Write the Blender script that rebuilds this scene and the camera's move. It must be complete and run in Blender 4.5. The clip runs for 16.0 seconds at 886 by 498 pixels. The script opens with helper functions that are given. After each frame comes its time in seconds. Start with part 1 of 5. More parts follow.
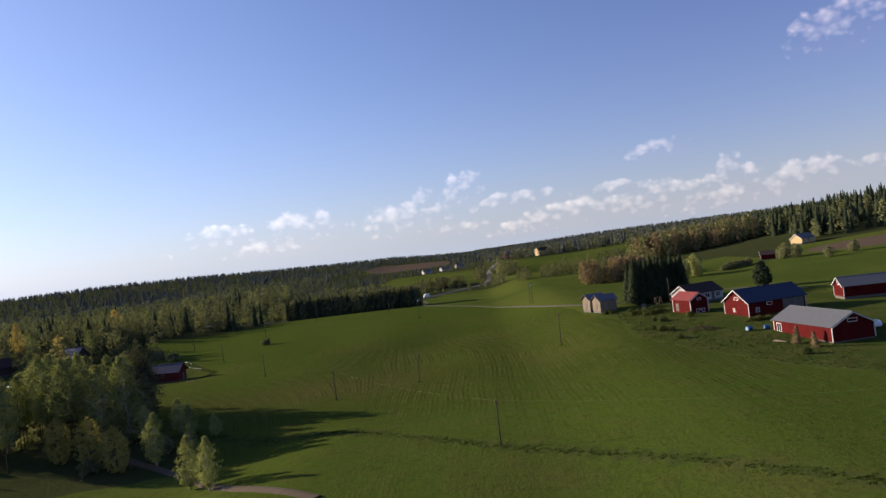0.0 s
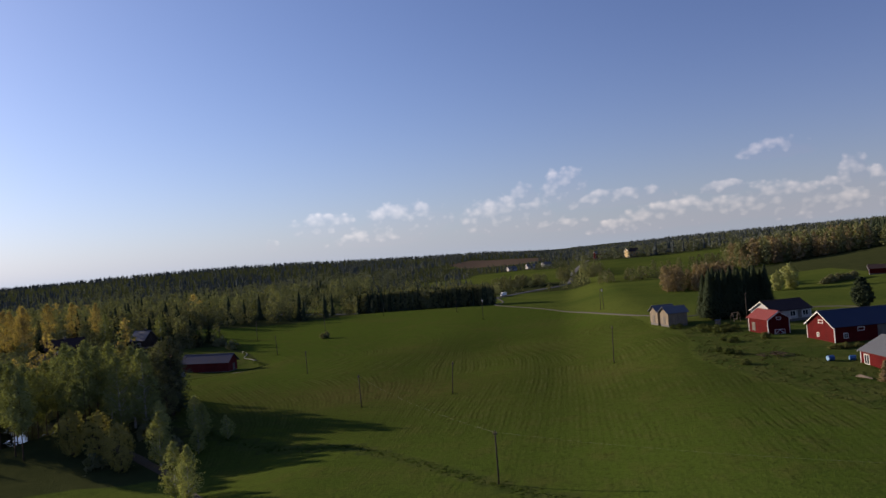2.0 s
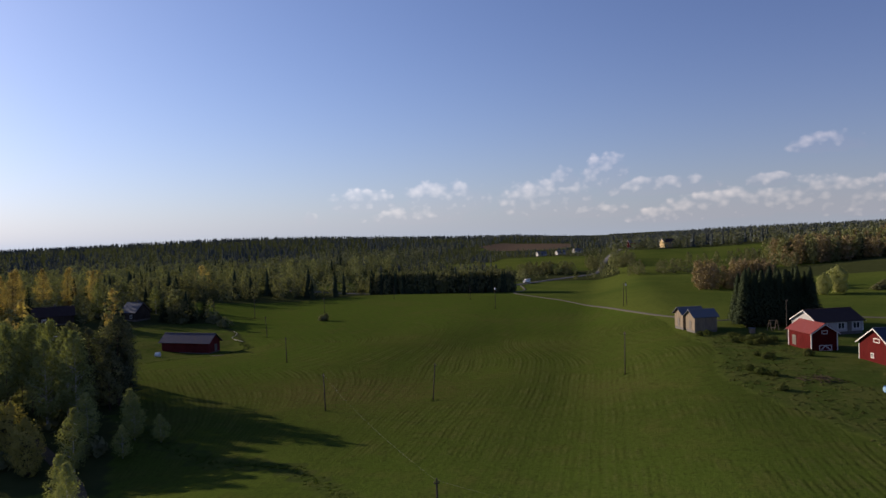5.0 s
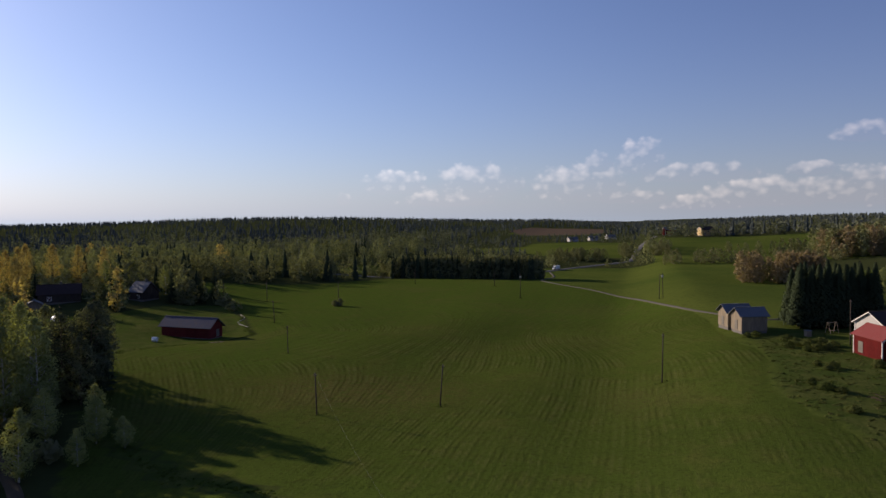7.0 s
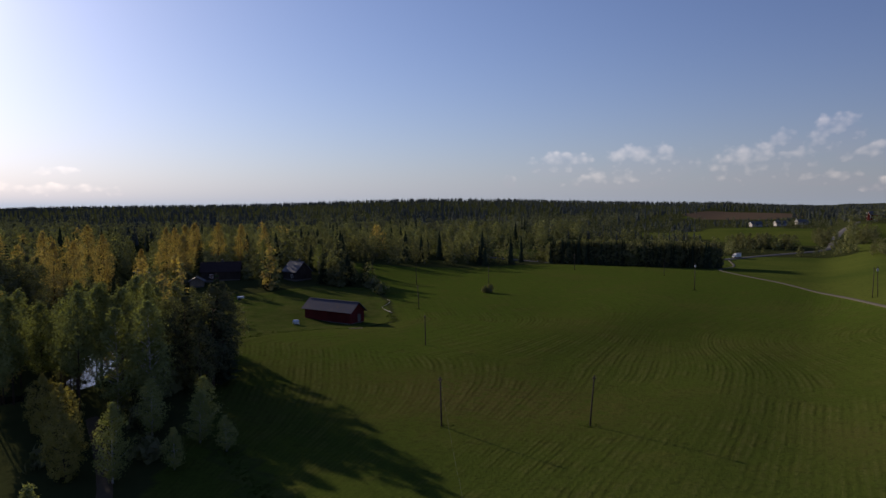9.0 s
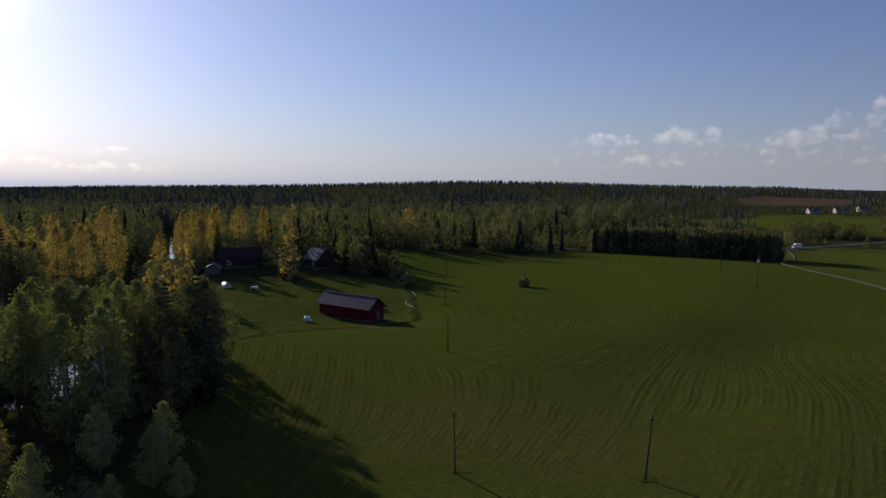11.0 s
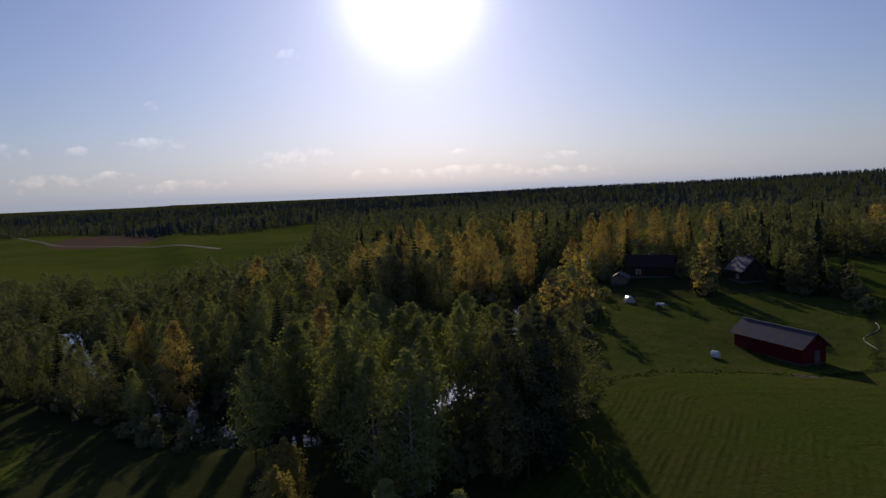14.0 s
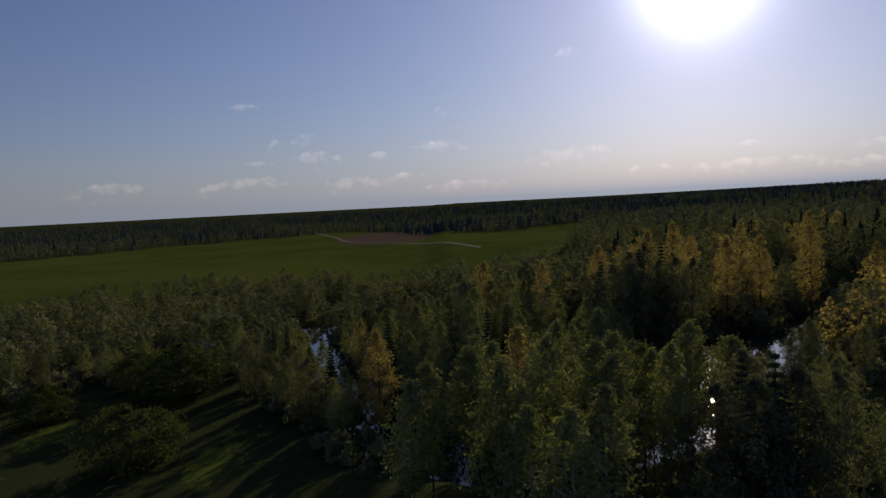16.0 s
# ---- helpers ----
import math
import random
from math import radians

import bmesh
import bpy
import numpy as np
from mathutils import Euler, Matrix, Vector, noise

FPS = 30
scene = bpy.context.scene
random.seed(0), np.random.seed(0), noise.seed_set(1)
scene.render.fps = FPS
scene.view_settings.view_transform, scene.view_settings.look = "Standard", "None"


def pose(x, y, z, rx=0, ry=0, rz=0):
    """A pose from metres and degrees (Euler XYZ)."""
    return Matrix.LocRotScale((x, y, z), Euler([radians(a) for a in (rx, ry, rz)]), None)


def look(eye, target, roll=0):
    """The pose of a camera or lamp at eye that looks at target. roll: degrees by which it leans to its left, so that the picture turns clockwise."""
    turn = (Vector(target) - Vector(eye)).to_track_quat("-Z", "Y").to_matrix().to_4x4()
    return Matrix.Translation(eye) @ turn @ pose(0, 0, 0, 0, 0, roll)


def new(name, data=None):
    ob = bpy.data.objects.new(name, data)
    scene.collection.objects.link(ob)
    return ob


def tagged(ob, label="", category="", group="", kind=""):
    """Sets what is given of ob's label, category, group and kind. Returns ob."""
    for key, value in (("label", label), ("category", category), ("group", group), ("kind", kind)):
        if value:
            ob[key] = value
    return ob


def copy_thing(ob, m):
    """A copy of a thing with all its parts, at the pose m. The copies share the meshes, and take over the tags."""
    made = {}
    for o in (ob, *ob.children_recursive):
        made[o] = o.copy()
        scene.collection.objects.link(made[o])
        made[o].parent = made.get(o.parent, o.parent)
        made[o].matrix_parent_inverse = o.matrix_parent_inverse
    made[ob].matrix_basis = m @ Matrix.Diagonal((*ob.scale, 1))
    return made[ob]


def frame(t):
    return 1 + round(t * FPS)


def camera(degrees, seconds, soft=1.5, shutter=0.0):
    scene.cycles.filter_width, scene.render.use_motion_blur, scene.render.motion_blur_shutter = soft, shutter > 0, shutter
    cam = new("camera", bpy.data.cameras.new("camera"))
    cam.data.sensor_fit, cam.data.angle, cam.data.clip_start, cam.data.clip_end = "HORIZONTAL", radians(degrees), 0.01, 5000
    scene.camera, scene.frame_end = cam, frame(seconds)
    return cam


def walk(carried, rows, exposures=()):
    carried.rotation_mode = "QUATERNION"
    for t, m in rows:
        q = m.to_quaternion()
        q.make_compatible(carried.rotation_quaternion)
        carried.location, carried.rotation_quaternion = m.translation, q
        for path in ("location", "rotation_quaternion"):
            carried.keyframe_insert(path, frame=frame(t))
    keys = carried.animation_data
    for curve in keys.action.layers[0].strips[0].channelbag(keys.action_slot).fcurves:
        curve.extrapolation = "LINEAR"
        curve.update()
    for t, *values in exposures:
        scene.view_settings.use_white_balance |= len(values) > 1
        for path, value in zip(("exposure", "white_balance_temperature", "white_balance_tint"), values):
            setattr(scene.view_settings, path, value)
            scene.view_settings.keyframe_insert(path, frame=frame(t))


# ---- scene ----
cam = camera(64.3, 16.0)
PATH = [
    (0, (3.313, -1.566, 29.501), (3.232, 0.433, 29.512), -6.8),
    (0.5, (6.661, 1.624, 29.689), (6.382, 3.604, 29.715), -6.0),
    (1, (9.709, 4.79, 29.803), (9.366, 6.76, 29.831), -5.5),
    (1.5, (12.314, 7.93, 29.858), (11.956, 9.898, 29.884), -4.9),
    (2, (14.313, 11.056, 29.947), (13.959, 13.025, 29.968), -4.5),
    (2.5, (15.978, 14.38, 30.022), (15.634, 16.35, 30.037), -4.0),
    (3, (17.331, 17.88, 30.156), (16.995, 19.852, 30.163), -3.6),
    (3.5, (18.418, 21.475, 30.326), (18.086, 23.447, 30.323), -3.1),
    (4, (19.164, 25.135, 30.339), (18.738, 27.089, 30.333), -2.6),
    (4.2, (19.299, 26.669, 30.348), (18.859, 28.619, 30.337), -2.3),
    (6.5, (19.084, 44.83, 30.438), (18.598, 46.77, 30.372), -0.9),
    (7, (18.567, 49.089, 30.394), (18.023, 51.012, 30.316), -0.6),
    (7.5, (17.9, 53.594, 30.203), (17.261, 55.487, 30.115), -0.4),
    (8, (17.128, 58.215, 30.029), (16.303, 60.034, 29.929), -0.4),
    (8.5, (16.267, 62.827, 29.88), (15.326, 64.588, 29.769), -0.5),
    (9, (14.996, 67.403, 29.807), (14.024, 69.146, 29.683), -0.3),
    (11.3, (6.304, 88.131, 30.574), (5.223, 89.804, 30.397), 0.2),
    (11.5, (5.443, 89.824, 30.598), (4.353, 91.492, 30.424), 0.2),
    (12, (3.106, 93.843, 30.735), (1.993, 95.496, 30.561), 0.1),
    (12.5, (0.711, 97.803, 30.956), (-0.424, 99.441, 30.784), 0.1),
    (13, (-1.774, 101.826, 31.1), (-2.95, 103.434, 30.924), 0.0),
    (13.5, (-4.333, 105.865, 31.197), (-5.819, 107.192, 31.02), -0.9),
    (14, (-6.872, 109.806, 31.256), (-8.711, 110.574, 31.094), -2.3),
    (14.5, (-9.625, 113.486, 31.312), (-11.598, 113.785, 31.172), -3.2),
    (15, (-12.606, 116.716, 31.395), (-14.596, 116.859, 31.26), -3.2),
    (15.5, (-15.699, 119.483, 31.46), (-17.693, 119.55, 31.326), -3.0),
    (16, (-18.909, 121.945, 31.512), (-20.904, 121.964, 31.377), -2.9),
]
EXPOSURES = [(t, e + 0.62, 6300.0, 18.0) for t, e in ((0.0, 0.14), (0.5, -0.04), (1.0, -0.18), (3.5, -0.3), (7.0, -0.33), (9.0, -0.68), (12.5, -0.68), (13.4, -0.7), (14.2, -1.12), (16.0, -1.32))]
walk(cam, [(t, look(eye, target, roll)) for t, eye, target, roll in PATH], EXPOSURES)


# ---- light and sky ----
SUN_EL, SUN_AZ = 16.0, -69.0  # degrees; azimuth from +y towards +x
SUN_DIR = Vector((math.sin(radians(SUN_AZ)) * math.cos(radians(SUN_EL)), math.cos(radians(SUN_AZ)) * math.cos(radians(SUN_EL)), math.sin(radians(SUN_EL))))
sun = new("sun", bpy.data.lights.new("sun", "SUN"))
sun.data.energy, sun.data.angle, sun.data.color = 5.0, radians(0.6), (1.0, 0.84, 0.60)
sun.matrix_world = look((0, 0, 60), Vector((0, 0, 60)) - SUN_DIR)

world = bpy.data.worlds.new("evening_sky")
scene.world = world
world.use_nodes = True
WT = world.node_tree
WT.nodes.clear()


def wnode(kind, **sets):
    n = WT.nodes.new(kind)
    for k, v in sets.items():
        n.inputs[int(k[1:])].default_value = v
    return n


def wmath(op, a, b=None, c=None, clamp=False):
    n = WT.nodes.new("ShaderNodeMath")
    n.operation, n.use_clamp = op, clamp
    for i, v in enumerate((a, b, c)):
        if v is None:
            continue
        if isinstance(v, (int, float)):
            n.inputs[i].default_value = v
        else:
            WT.links.new(v, n.inputs[i])
    return n.outputs[0]


sky = WT.nodes.new("ShaderNodeTexSky")
sky.sky_type = "NISHITA"
sky.sun_disc = False
sky.sun_elevation, sky.sun_rotation = radians(SUN_EL), radians(SUN_AZ)
sky.air_density, sky.dust_density, sky.ozone_density = 1.0, 0.35, 3.0
sky.altitude = 120
SKY_STRENGTH = 0.075

# cumulus in a belt over the horizon: azimuth, elevation, half width, half height (degrees)
NORTH_CLOUDS = [
    (-19.6, 3.2, 2.1, 0.7), (-13.0, 3.3, 3.0, 1.0), (-4.8, 3.0, 3.2, 1.1), (-3.3, 4.6, 0.9, 0.6), (-0.1, 4.9, 1.5, 1.0), (3.8, 3.6, 3.9, 0.55),
    (9.1, 2.0, 3.8, 0.8), (15.3, 2.3, 3.7, 0.9), (15.5, 6.0, 1.9, 0.55), (-23.8, 1.9, 0.5, 0.4), (-15.3, 1.9, 3.0, 0.5), (-0.7, 1.8, 2.3, 0.4), (4.6, 1.3, 2.5, 0.45),
    (11.8, 3.6, 1.3, 0.4), (28.6, 12.2, 2.7, 1.3), (20.3, 3.8, 0.8, 0.9), (21.8, 2.8, 0.9, 0.8), (18.9, 2.9, 0.6, 0.5), (29.8, 2.6, 1.2, 0.6), (25.8, 2.6, 2.4, 0.8), (20.5, 1.6, 5.0, 0.7),
]
WEST_CLOUDS = [
    (-78.8, 10.9, 0.8, 0.4), (-89.1, 7.1, 0.5, 0.3), (-104.6, 7.9, 1.1, 0.2), (-99.8, 5.3, 0.9, 0.4), (-102.3, 4.8, 0.5, 0.45), (-99.0, 3.7, 1.5, 0.55), (-103.8, 3.5, 1.3, 0.2),
    (-89.1, 4.2, 2.0, 0.45), (-104.6, 1.8, 2.8, 0.55), (-114.0, 1.8, 2.7, 0.5), (-96.3, 1.6, 2.0, 0.5), (-78.6, 2.9, 2.8, 0.7), (-72.6, 1.6, 1.6, 0.35), (-65.1, 1.5, 3.8, 0.45),
    (-57.5, 2.5, 1.3, 0.3), (-65.6, 3.1, 0.7, 0.2), (-94.2, 3.8, 0.7, 0.35), (-57.6, 1.1, 3.9, 0.4), (-92.1, 2.0, 1.4, 0.3), (-87.1, 1.1, 2.8, 0.4),
]
CLOUDS = NORTH_CLOUDS + WEST_CLOUDS
coord = WT.nodes.new("ShaderNodeTexCoord").outputs["Generated"]
sep = WT.nodes.new("ShaderNodeSeparateXYZ")
WT.links.new(coord, sep.inputs[0])
az = wmath("MULTIPLY", wmath("ARCTAN2", sep.outputs[0], sep.outputs[1]), 57.2958)
el = wmath("MULTIPLY", wmath("ARCSINE", sep.outputs[2]), 57.2958)
flat = WT.nodes.new("ShaderNodeCombineXYZ")
WT.links.new(wmath("MULTIPLY", az, 0.8), flat.inputs[0])
WT.links.new(el, flat.inputs[1])
cloud_noise = WT.nodes.new("ShaderNodeTexNoise")
cloud_noise.inputs["Scale"].default_value = 0.9
cloud_noise.inputs["Detail"].default_value = 5.0
cloud_noise.inputs["Roughness"].default_value = 0.55
WT.links.new(flat.outputs[0], cloud_noise.inputs["Vector"])
# rounded heads of the cumulus
puffs = WT.nodes.new("ShaderNodeTexVoronoi")
puffs.voronoi_dimensions, puffs.feature = "2D", "SMOOTH_F1"
puffs.inputs["Scale"].default_value = 1.3
puffs.inputs["Detail"].default_value = 1.0
puffs.inputs["Roughness"].default_value = 0.5
puffs.inputs["Smoothness"].default_value = 0.8
WT.links.new(flat.outputs[0], puffs.inputs["Vector"])
billow = wmath("ADD", wmath("MULTIPLY", wmath("SUBTRACT", 0.42, puffs.outputs["Distance"]), 1.3), wmath("MULTIPLY", wmath("SUBTRACT", cloud_noise.outputs[0], 0.5), 2.0))
field = None
lift = None
for a, e, wa, we in CLOUDS:
    wa, we = wa * 1.35, we * 1.85
    dx = wmath("DIVIDE", wmath("SUBTRACT", az, a), wa)
    dy = wmath("DIVIDE", wmath("SUBTRACT", el, e - 0.35 * we), we)
    low = wmath("MULTIPLY", wmath("LESS_THAN", dy, 0.0), 4.0)
    d2 = wmath("ADD", wmath("MULTIPLY", dx, dx), wmath("MULTIPLY", wmath("MULTIPLY", dy, dy), wmath("ADD", 0.8, low)))
    f = wmath("SUBTRACT", 1.0, d2)
    shade = wmath("ADD", wmath("SUBTRACT", wmath("MULTIPLY", dy, 0.62), wmath("MULTIPLY", dx, 0.2)), 0.22)
    if field is None:
        field, lift = f, shade
    else:
        pick = wmath("ADD", wmath("MULTIPLY", wmath("SUBTRACT", f, field), 0.9), 0.5, clamp=True)
        lift = wmath("ADD", wmath("MULTIPLY", shade, pick), wmath("MULTIPLY", lift, wmath("SUBTRACT", 1.0, pick)))
        field = wmath("MAXIMUM", field, f)
dens = wmath("ADD", wmath("MULTIPLY", field, 1.25), wmath("ADD", wmath("MULTIPLY", billow, 0.62), 0.36))
ramp = WT.nodes.new("ShaderNodeMapRange")
ramp.interpolation_type = "SMOOTHSTEP"
WT.links.new(dens, ramp.inputs[0])
ramp.inputs[1].default_value, ramp.inputs[2].default_value = 0.05, 0.8
ramp.inputs[3].default_value, ramp.inputs[4].default_value = 0.0, 0.95
tone = WT.nodes.new("ShaderNodeMapRange")
WT.links.new(wmath("ADD", lift, wmath("MULTIPLY", billow, 0.6)), tone.inputs[0])
tone.inputs[1].default_value, tone.inputs[2].default_value = 0.2, 1.25
cloudcol = WT.nodes.new("ShaderNodeMix")
cloudcol.data_type = "RGBA"
WT.links.new(tone.outputs[0], cloudcol.inputs[0])
cloudcol.inputs[6].default_value = (0.1, -0.4, -0.9, 1)
cloudcol.inputs[7].default_value = (3.7, 2.9, 2.1, 1)
skymix = WT.nodes.new("ShaderNodeMix")
skymix.data_type = "RGBA"
WT.links.new(ramp.outputs[0], skymix.inputs[0])
# thin pale haze low over the land
haze = WT.nodes.new("ShaderNodeMix")
haze.data_type = "RGBA"
WT.links.new(wmath("ADD", wmath("MULTIPLY", wmath("POWER", 2.718, wmath("MULTIPLY", wmath("MAXIMUM", el, 0.0), -0.14)), 0.5), wmath("MULTIPLY", wmath("POWER", 2.718, wmath("MULTIPLY", wmath("MAXIMUM", el, 0.0), -0.42)), 0.54)), haze.inputs[0])
toward = WT.nodes.new("ShaderNodeVectorMath")
toward.operation = "DOT_PRODUCT"
WT.links.new(coord, toward.inputs[0])
toward.inputs[1].default_value = SUN_DIR
skytint = WT.nodes.new("ShaderNodeMix")
skytint.data_type = "RGBA"
WT.links.new(wmath("DIVIDE", wmath("ADD", toward.outputs["Value"], 0.1), 1.0, clamp=True), skytint.inputs[0])
skytint.inputs[6].default_value = (0.88, 0.82, 1.07, 1)
skytint.inputs[7].default_value = (0.91, 0.94, 1.16, 1)
warm = WT.nodes.new("ShaderNodeMix")
warm.data_type, warm.blend_type = "RGBA", "MULTIPLY"
warm.inputs[0].default_value = 1.0
WT.links.new(sky.outputs[0], warm.inputs[6])
WT.links.new(skytint.outputs[2], warm.inputs[7])
WT.links.new(warm.outputs[2], haze.inputs[6])
gain = wmath("ADD", 0.86, wmath("MULTIPLY", wmath("POWER", wmath("MAXIMUM", toward.outputs["Value"], 0.0), 2.0), 0.5))
hazecol = WT.nodes.new("ShaderNodeCombineColor")
for _i, _v in enumerate((4.15, 4.7, 5.25)):
    WT.links.new(wmath("MULTIPLY", gain, _v), hazecol.inputs[_i])
WT.links.new(hazecol.outputs[0], haze.inputs[7])
WT.links.new(haze.outputs[2], skymix.inputs[6])
lit = WT.nodes.new("ShaderNodeMix")
lit.data_type, lit.blend_type = "RGBA", "ADD"
lit.inputs[0].default_value = 1.0
WT.links.new(haze.outputs[2], lit.inputs[6])
WT.links.new(cloudcol.outputs[2], lit.inputs[7])
WT.links.new(lit.outputs[2], skymix.inputs[7])
# bright aureole of the hazy air round the sun
dotp = WT.nodes.new("ShaderNodeVectorMath")
dotp.operation = "DOT_PRODUCT"
WT.links.new(coord, dotp.inputs[0])
dotp.inputs[1].default_value = SUN_DIR
away = wmath("MULTIPLY", wmath("ARCCOSINE", wmath("MINIMUM", dotp.outputs["Value"], 1.0)), 57.2958)
wide_glow = wmath("ADD", wmath("MULTIPLY", wmath("POWER", 2.718, wmath("DIVIDE", away, -24.0)), 3.3), wmath("MULTIPLY", wmath("POWER", 2.718, wmath("DIVIDE", away, -6.0)), 3.0))
core_glow = wmath("MULTIPLY", wmath("POWER", 2.718, wmath("MULTIPLY", wmath("MULTIPLY", away, away), -0.068)), 34.0)
glow = WT.nodes.new("ShaderNodeMix")
glow.data_type, glow.blend_type = "RGBA", "ADD"
glow.inputs[0].default_value = 1.0
WT.links.new(skymix.outputs[2], glow.inputs[6])
halo = WT.nodes.new("ShaderNodeCombineColor")
amount = wmath("ADD", wide_glow, core_glow)
WT.links.new(amount, halo.inputs[0])
WT.links.new(wmath("MULTIPLY", amount, 1.02), halo.inputs[1])
WT.links.new(wmath("MULTIPLY", amount, 1.14), halo.inputs[2])
WT.links.new(halo.outputs[0], glow.inputs[7])
bg = WT.nodes.new("ShaderNodeBackground")
bg.inputs[1].default_value = SKY_STRENGTH
WT.links.new(glow.outputs[2], bg.inputs[0])
wout = WT.nodes.new("ShaderNodeOutputWorld")
WT.links.new(bg.outputs[0], wout.inputs[0])


# ---- materials ----
def material(name):
    m = bpy.data.materials.new(name)
    m.use_nodes = True
    t = m.node_tree
    t.nodes.clear()
    return m, t, t.nodes.new("ShaderNodeOutputMaterial")


def node(t, kind, **kw):
    n = t.nodes.new(kind)
    for k, v in kw.items():
        n.inputs[k.replace("_", " ")].default_value = v
    return n


def noise_tex(t, scale, detail=4.0, rough=0.55, vec=None, stretch=None):
    n = node(t, "ShaderNodeTexNoise", Scale=scale, Detail=detail, Roughness=rough)
    if vec is None:
        vec = t.nodes.new("ShaderNodeTexCoord").outputs["Object"]
    if stretch:
        mp = t.nodes.new("ShaderNodeMapping")
        mp.inputs["Scale"].default_value = stretch
        t.links.new(vec, mp.inputs[0])
        vec = mp.outputs[0]
    t.links.new(vec, n.inputs["Vector"])
    return n.outputs[0]


def ramp_col(t, fac, stops):
    r = t.nodes.new("ShaderNodeValToRGB")
    cr = r.color_ramp
    while len(cr.elements) < len(stops):
        cr.elements.new(0.5)
    for e, (p, c) in zip(cr.elements, stops):
        e.position, e.color = p, (*c, 1)
    t.links.new(fac, r.inputs[0])
    return r.outputs[0]


def mix_col(t, fac, a, b, mode="MIX"):
    n = t.nodes.new("ShaderNodeMix")
    n.data_type, n.blend_type = "RGBA", mode
    for sock, v in ((0, fac), (6, a), (7, b)):
        if isinstance(v, (int, float)):
            n.inputs[sock].default_value = v
        elif isinstance(v, tuple):
            n.inputs[sock].default_value = (*v, 1)
        else:
            t.links.new(v, n.inputs[sock])
    return n.outputs[2]


def mth(t, op, a, b=None, clamp=False):
    n = t.nodes.new("ShaderNodeMath")
    n.operation, n.use_clamp = op, clamp
    for i, v in enumerate((a, b)):
        if v is None:
            continue
        if isinstance(v, (int, float)):
            n.inputs[i].default_value = v
        else:
            t.links.new(v, n.inputs[i])
    return n.outputs[0]


def finish(m, t, out, col, rough=0.8, metal=0.0, bump=None, bump_dist=0.02, spec=0.5):
    p = t.nodes.new("ShaderNodeBsdfPrincipled")
    if isinstance(col, tuple):
        p.inputs["Base Color"].default_value = (*col, 1)
    else:
        t.links.new(col, p.inputs["Base Color"])
    if isinstance(rough, (int, float)):
        p.inputs["Roughness"].default_value = rough
    else:
        t.links.new(rough, p.inputs["Roughness"])
    p.inputs["Metallic"].default_value = metal
    p.inputs["Specular IOR Level"].default_value = spec
    if bump is not None:
        b = node(t, "ShaderNodeBump", Strength=0.6, Distance=bump_dist)
        t.links.new(bump, b.inputs["Height"])
        t.links.new(b.outputs[0], p.inputs["Normal"])
    t.links.new(p.outputs[0], out.inputs[0])
    return m


def paint_material(name, col, wear, rough=0.75, board=0.16):
    """Vertical boards, weathered paint."""
    m, t, out = material(name)
    n1 = noise_tex(t, 3.0, 5, 0.6, stretch=(1, 1, 0.12))
    n2 = noise_tex(t, 0.45, 3, 0.5)
    c = mix_col(t, ramp_fac(t, n1, 0.42, 0.75), col, wear)
    c = mix_col(t, ramp_fac(t, n2, 0.35, 0.8), c, tuple(v * 0.72 for v in col))
    w = node(t, "ShaderNodeTexWave", Scale=1.0 / board / 6.2832 * 3.1416)
    w.wave_type, w.bands_direction = "BANDS", "X"
    tc = t.nodes.new("ShaderNodeTexCoord").outputs["Object"]
    s = t.nodes.new("ShaderNodeSeparateXYZ")
    t.links.new(tc, s.inputs[0])
    cb = t.nodes.new("ShaderNodeCombineXYZ")
    t.links.new(mth(t, "ADD", s.outputs[0], s.outputs[1]), cb.inputs[0])
    t.links.new(cb.outputs[0], w.inputs["Vector"])
    return finish(m, t, out, c, rough, bump=w.outputs["Fac"], bump_dist=0.02, spec=0.05)


def ramp_fac(t, fac, lo, hi):
    r = t.nodes.new("ShaderNodeMapRange")
    r.interpolation_type = "SMOOTHSTEP"
    t.links.new(fac, r.inputs[0])
    r.inputs[1].default_value, r.inputs[2].default_value = lo, hi
    return r.outputs[0]


def plain_material(name, col, rough=0.7, metal=0.0, vary=0.25, scale=2.0, spec=0.5):
    m, t, out = material(name)
    n = noise_tex(t, scale, 5, 0.6)
    c = mix_col(t, n, tuple(v * (1 - vary) for v in col), tuple(min(1, v * (1 + vary)) for v in col))
    return finish(m, t, out, c, rough, metal, bump=n, bump_dist=0.01, spec=spec)


def roof_material(name, col, rust, rough=0.45, spacing=0.22, spec=0.5):
    """Ribbed sheet metal: ribs run down the slope, along the object's y."""
    m, t, out = material(name)
    n = noise_tex(t, 0.8, 5, 0.6)
    n2 = noise_tex(t, 6.0, 4, 0.6)
    c = mix_col(t, ramp_fac(t, n, 0.45, 0.8), col, rust)
    c = mix_col(t, mth(t, "MULTIPLY", n2, 0.25), c, tuple(v * 0.6 for v in col))
    w = node(t, "ShaderNodeTexWave", Scale=0.5 / spacing)
    w.wave_type, w.bands_direction = "BANDS", "X"
    t.links.new(t.nodes.new("ShaderNodeTexCoord").outputs["Object"], w.inputs["Vector"])
    return finish(m, t, out, c, rough, 0.0, bump=w.outputs["Fac"], bump_dist=0.012, spec=spec)


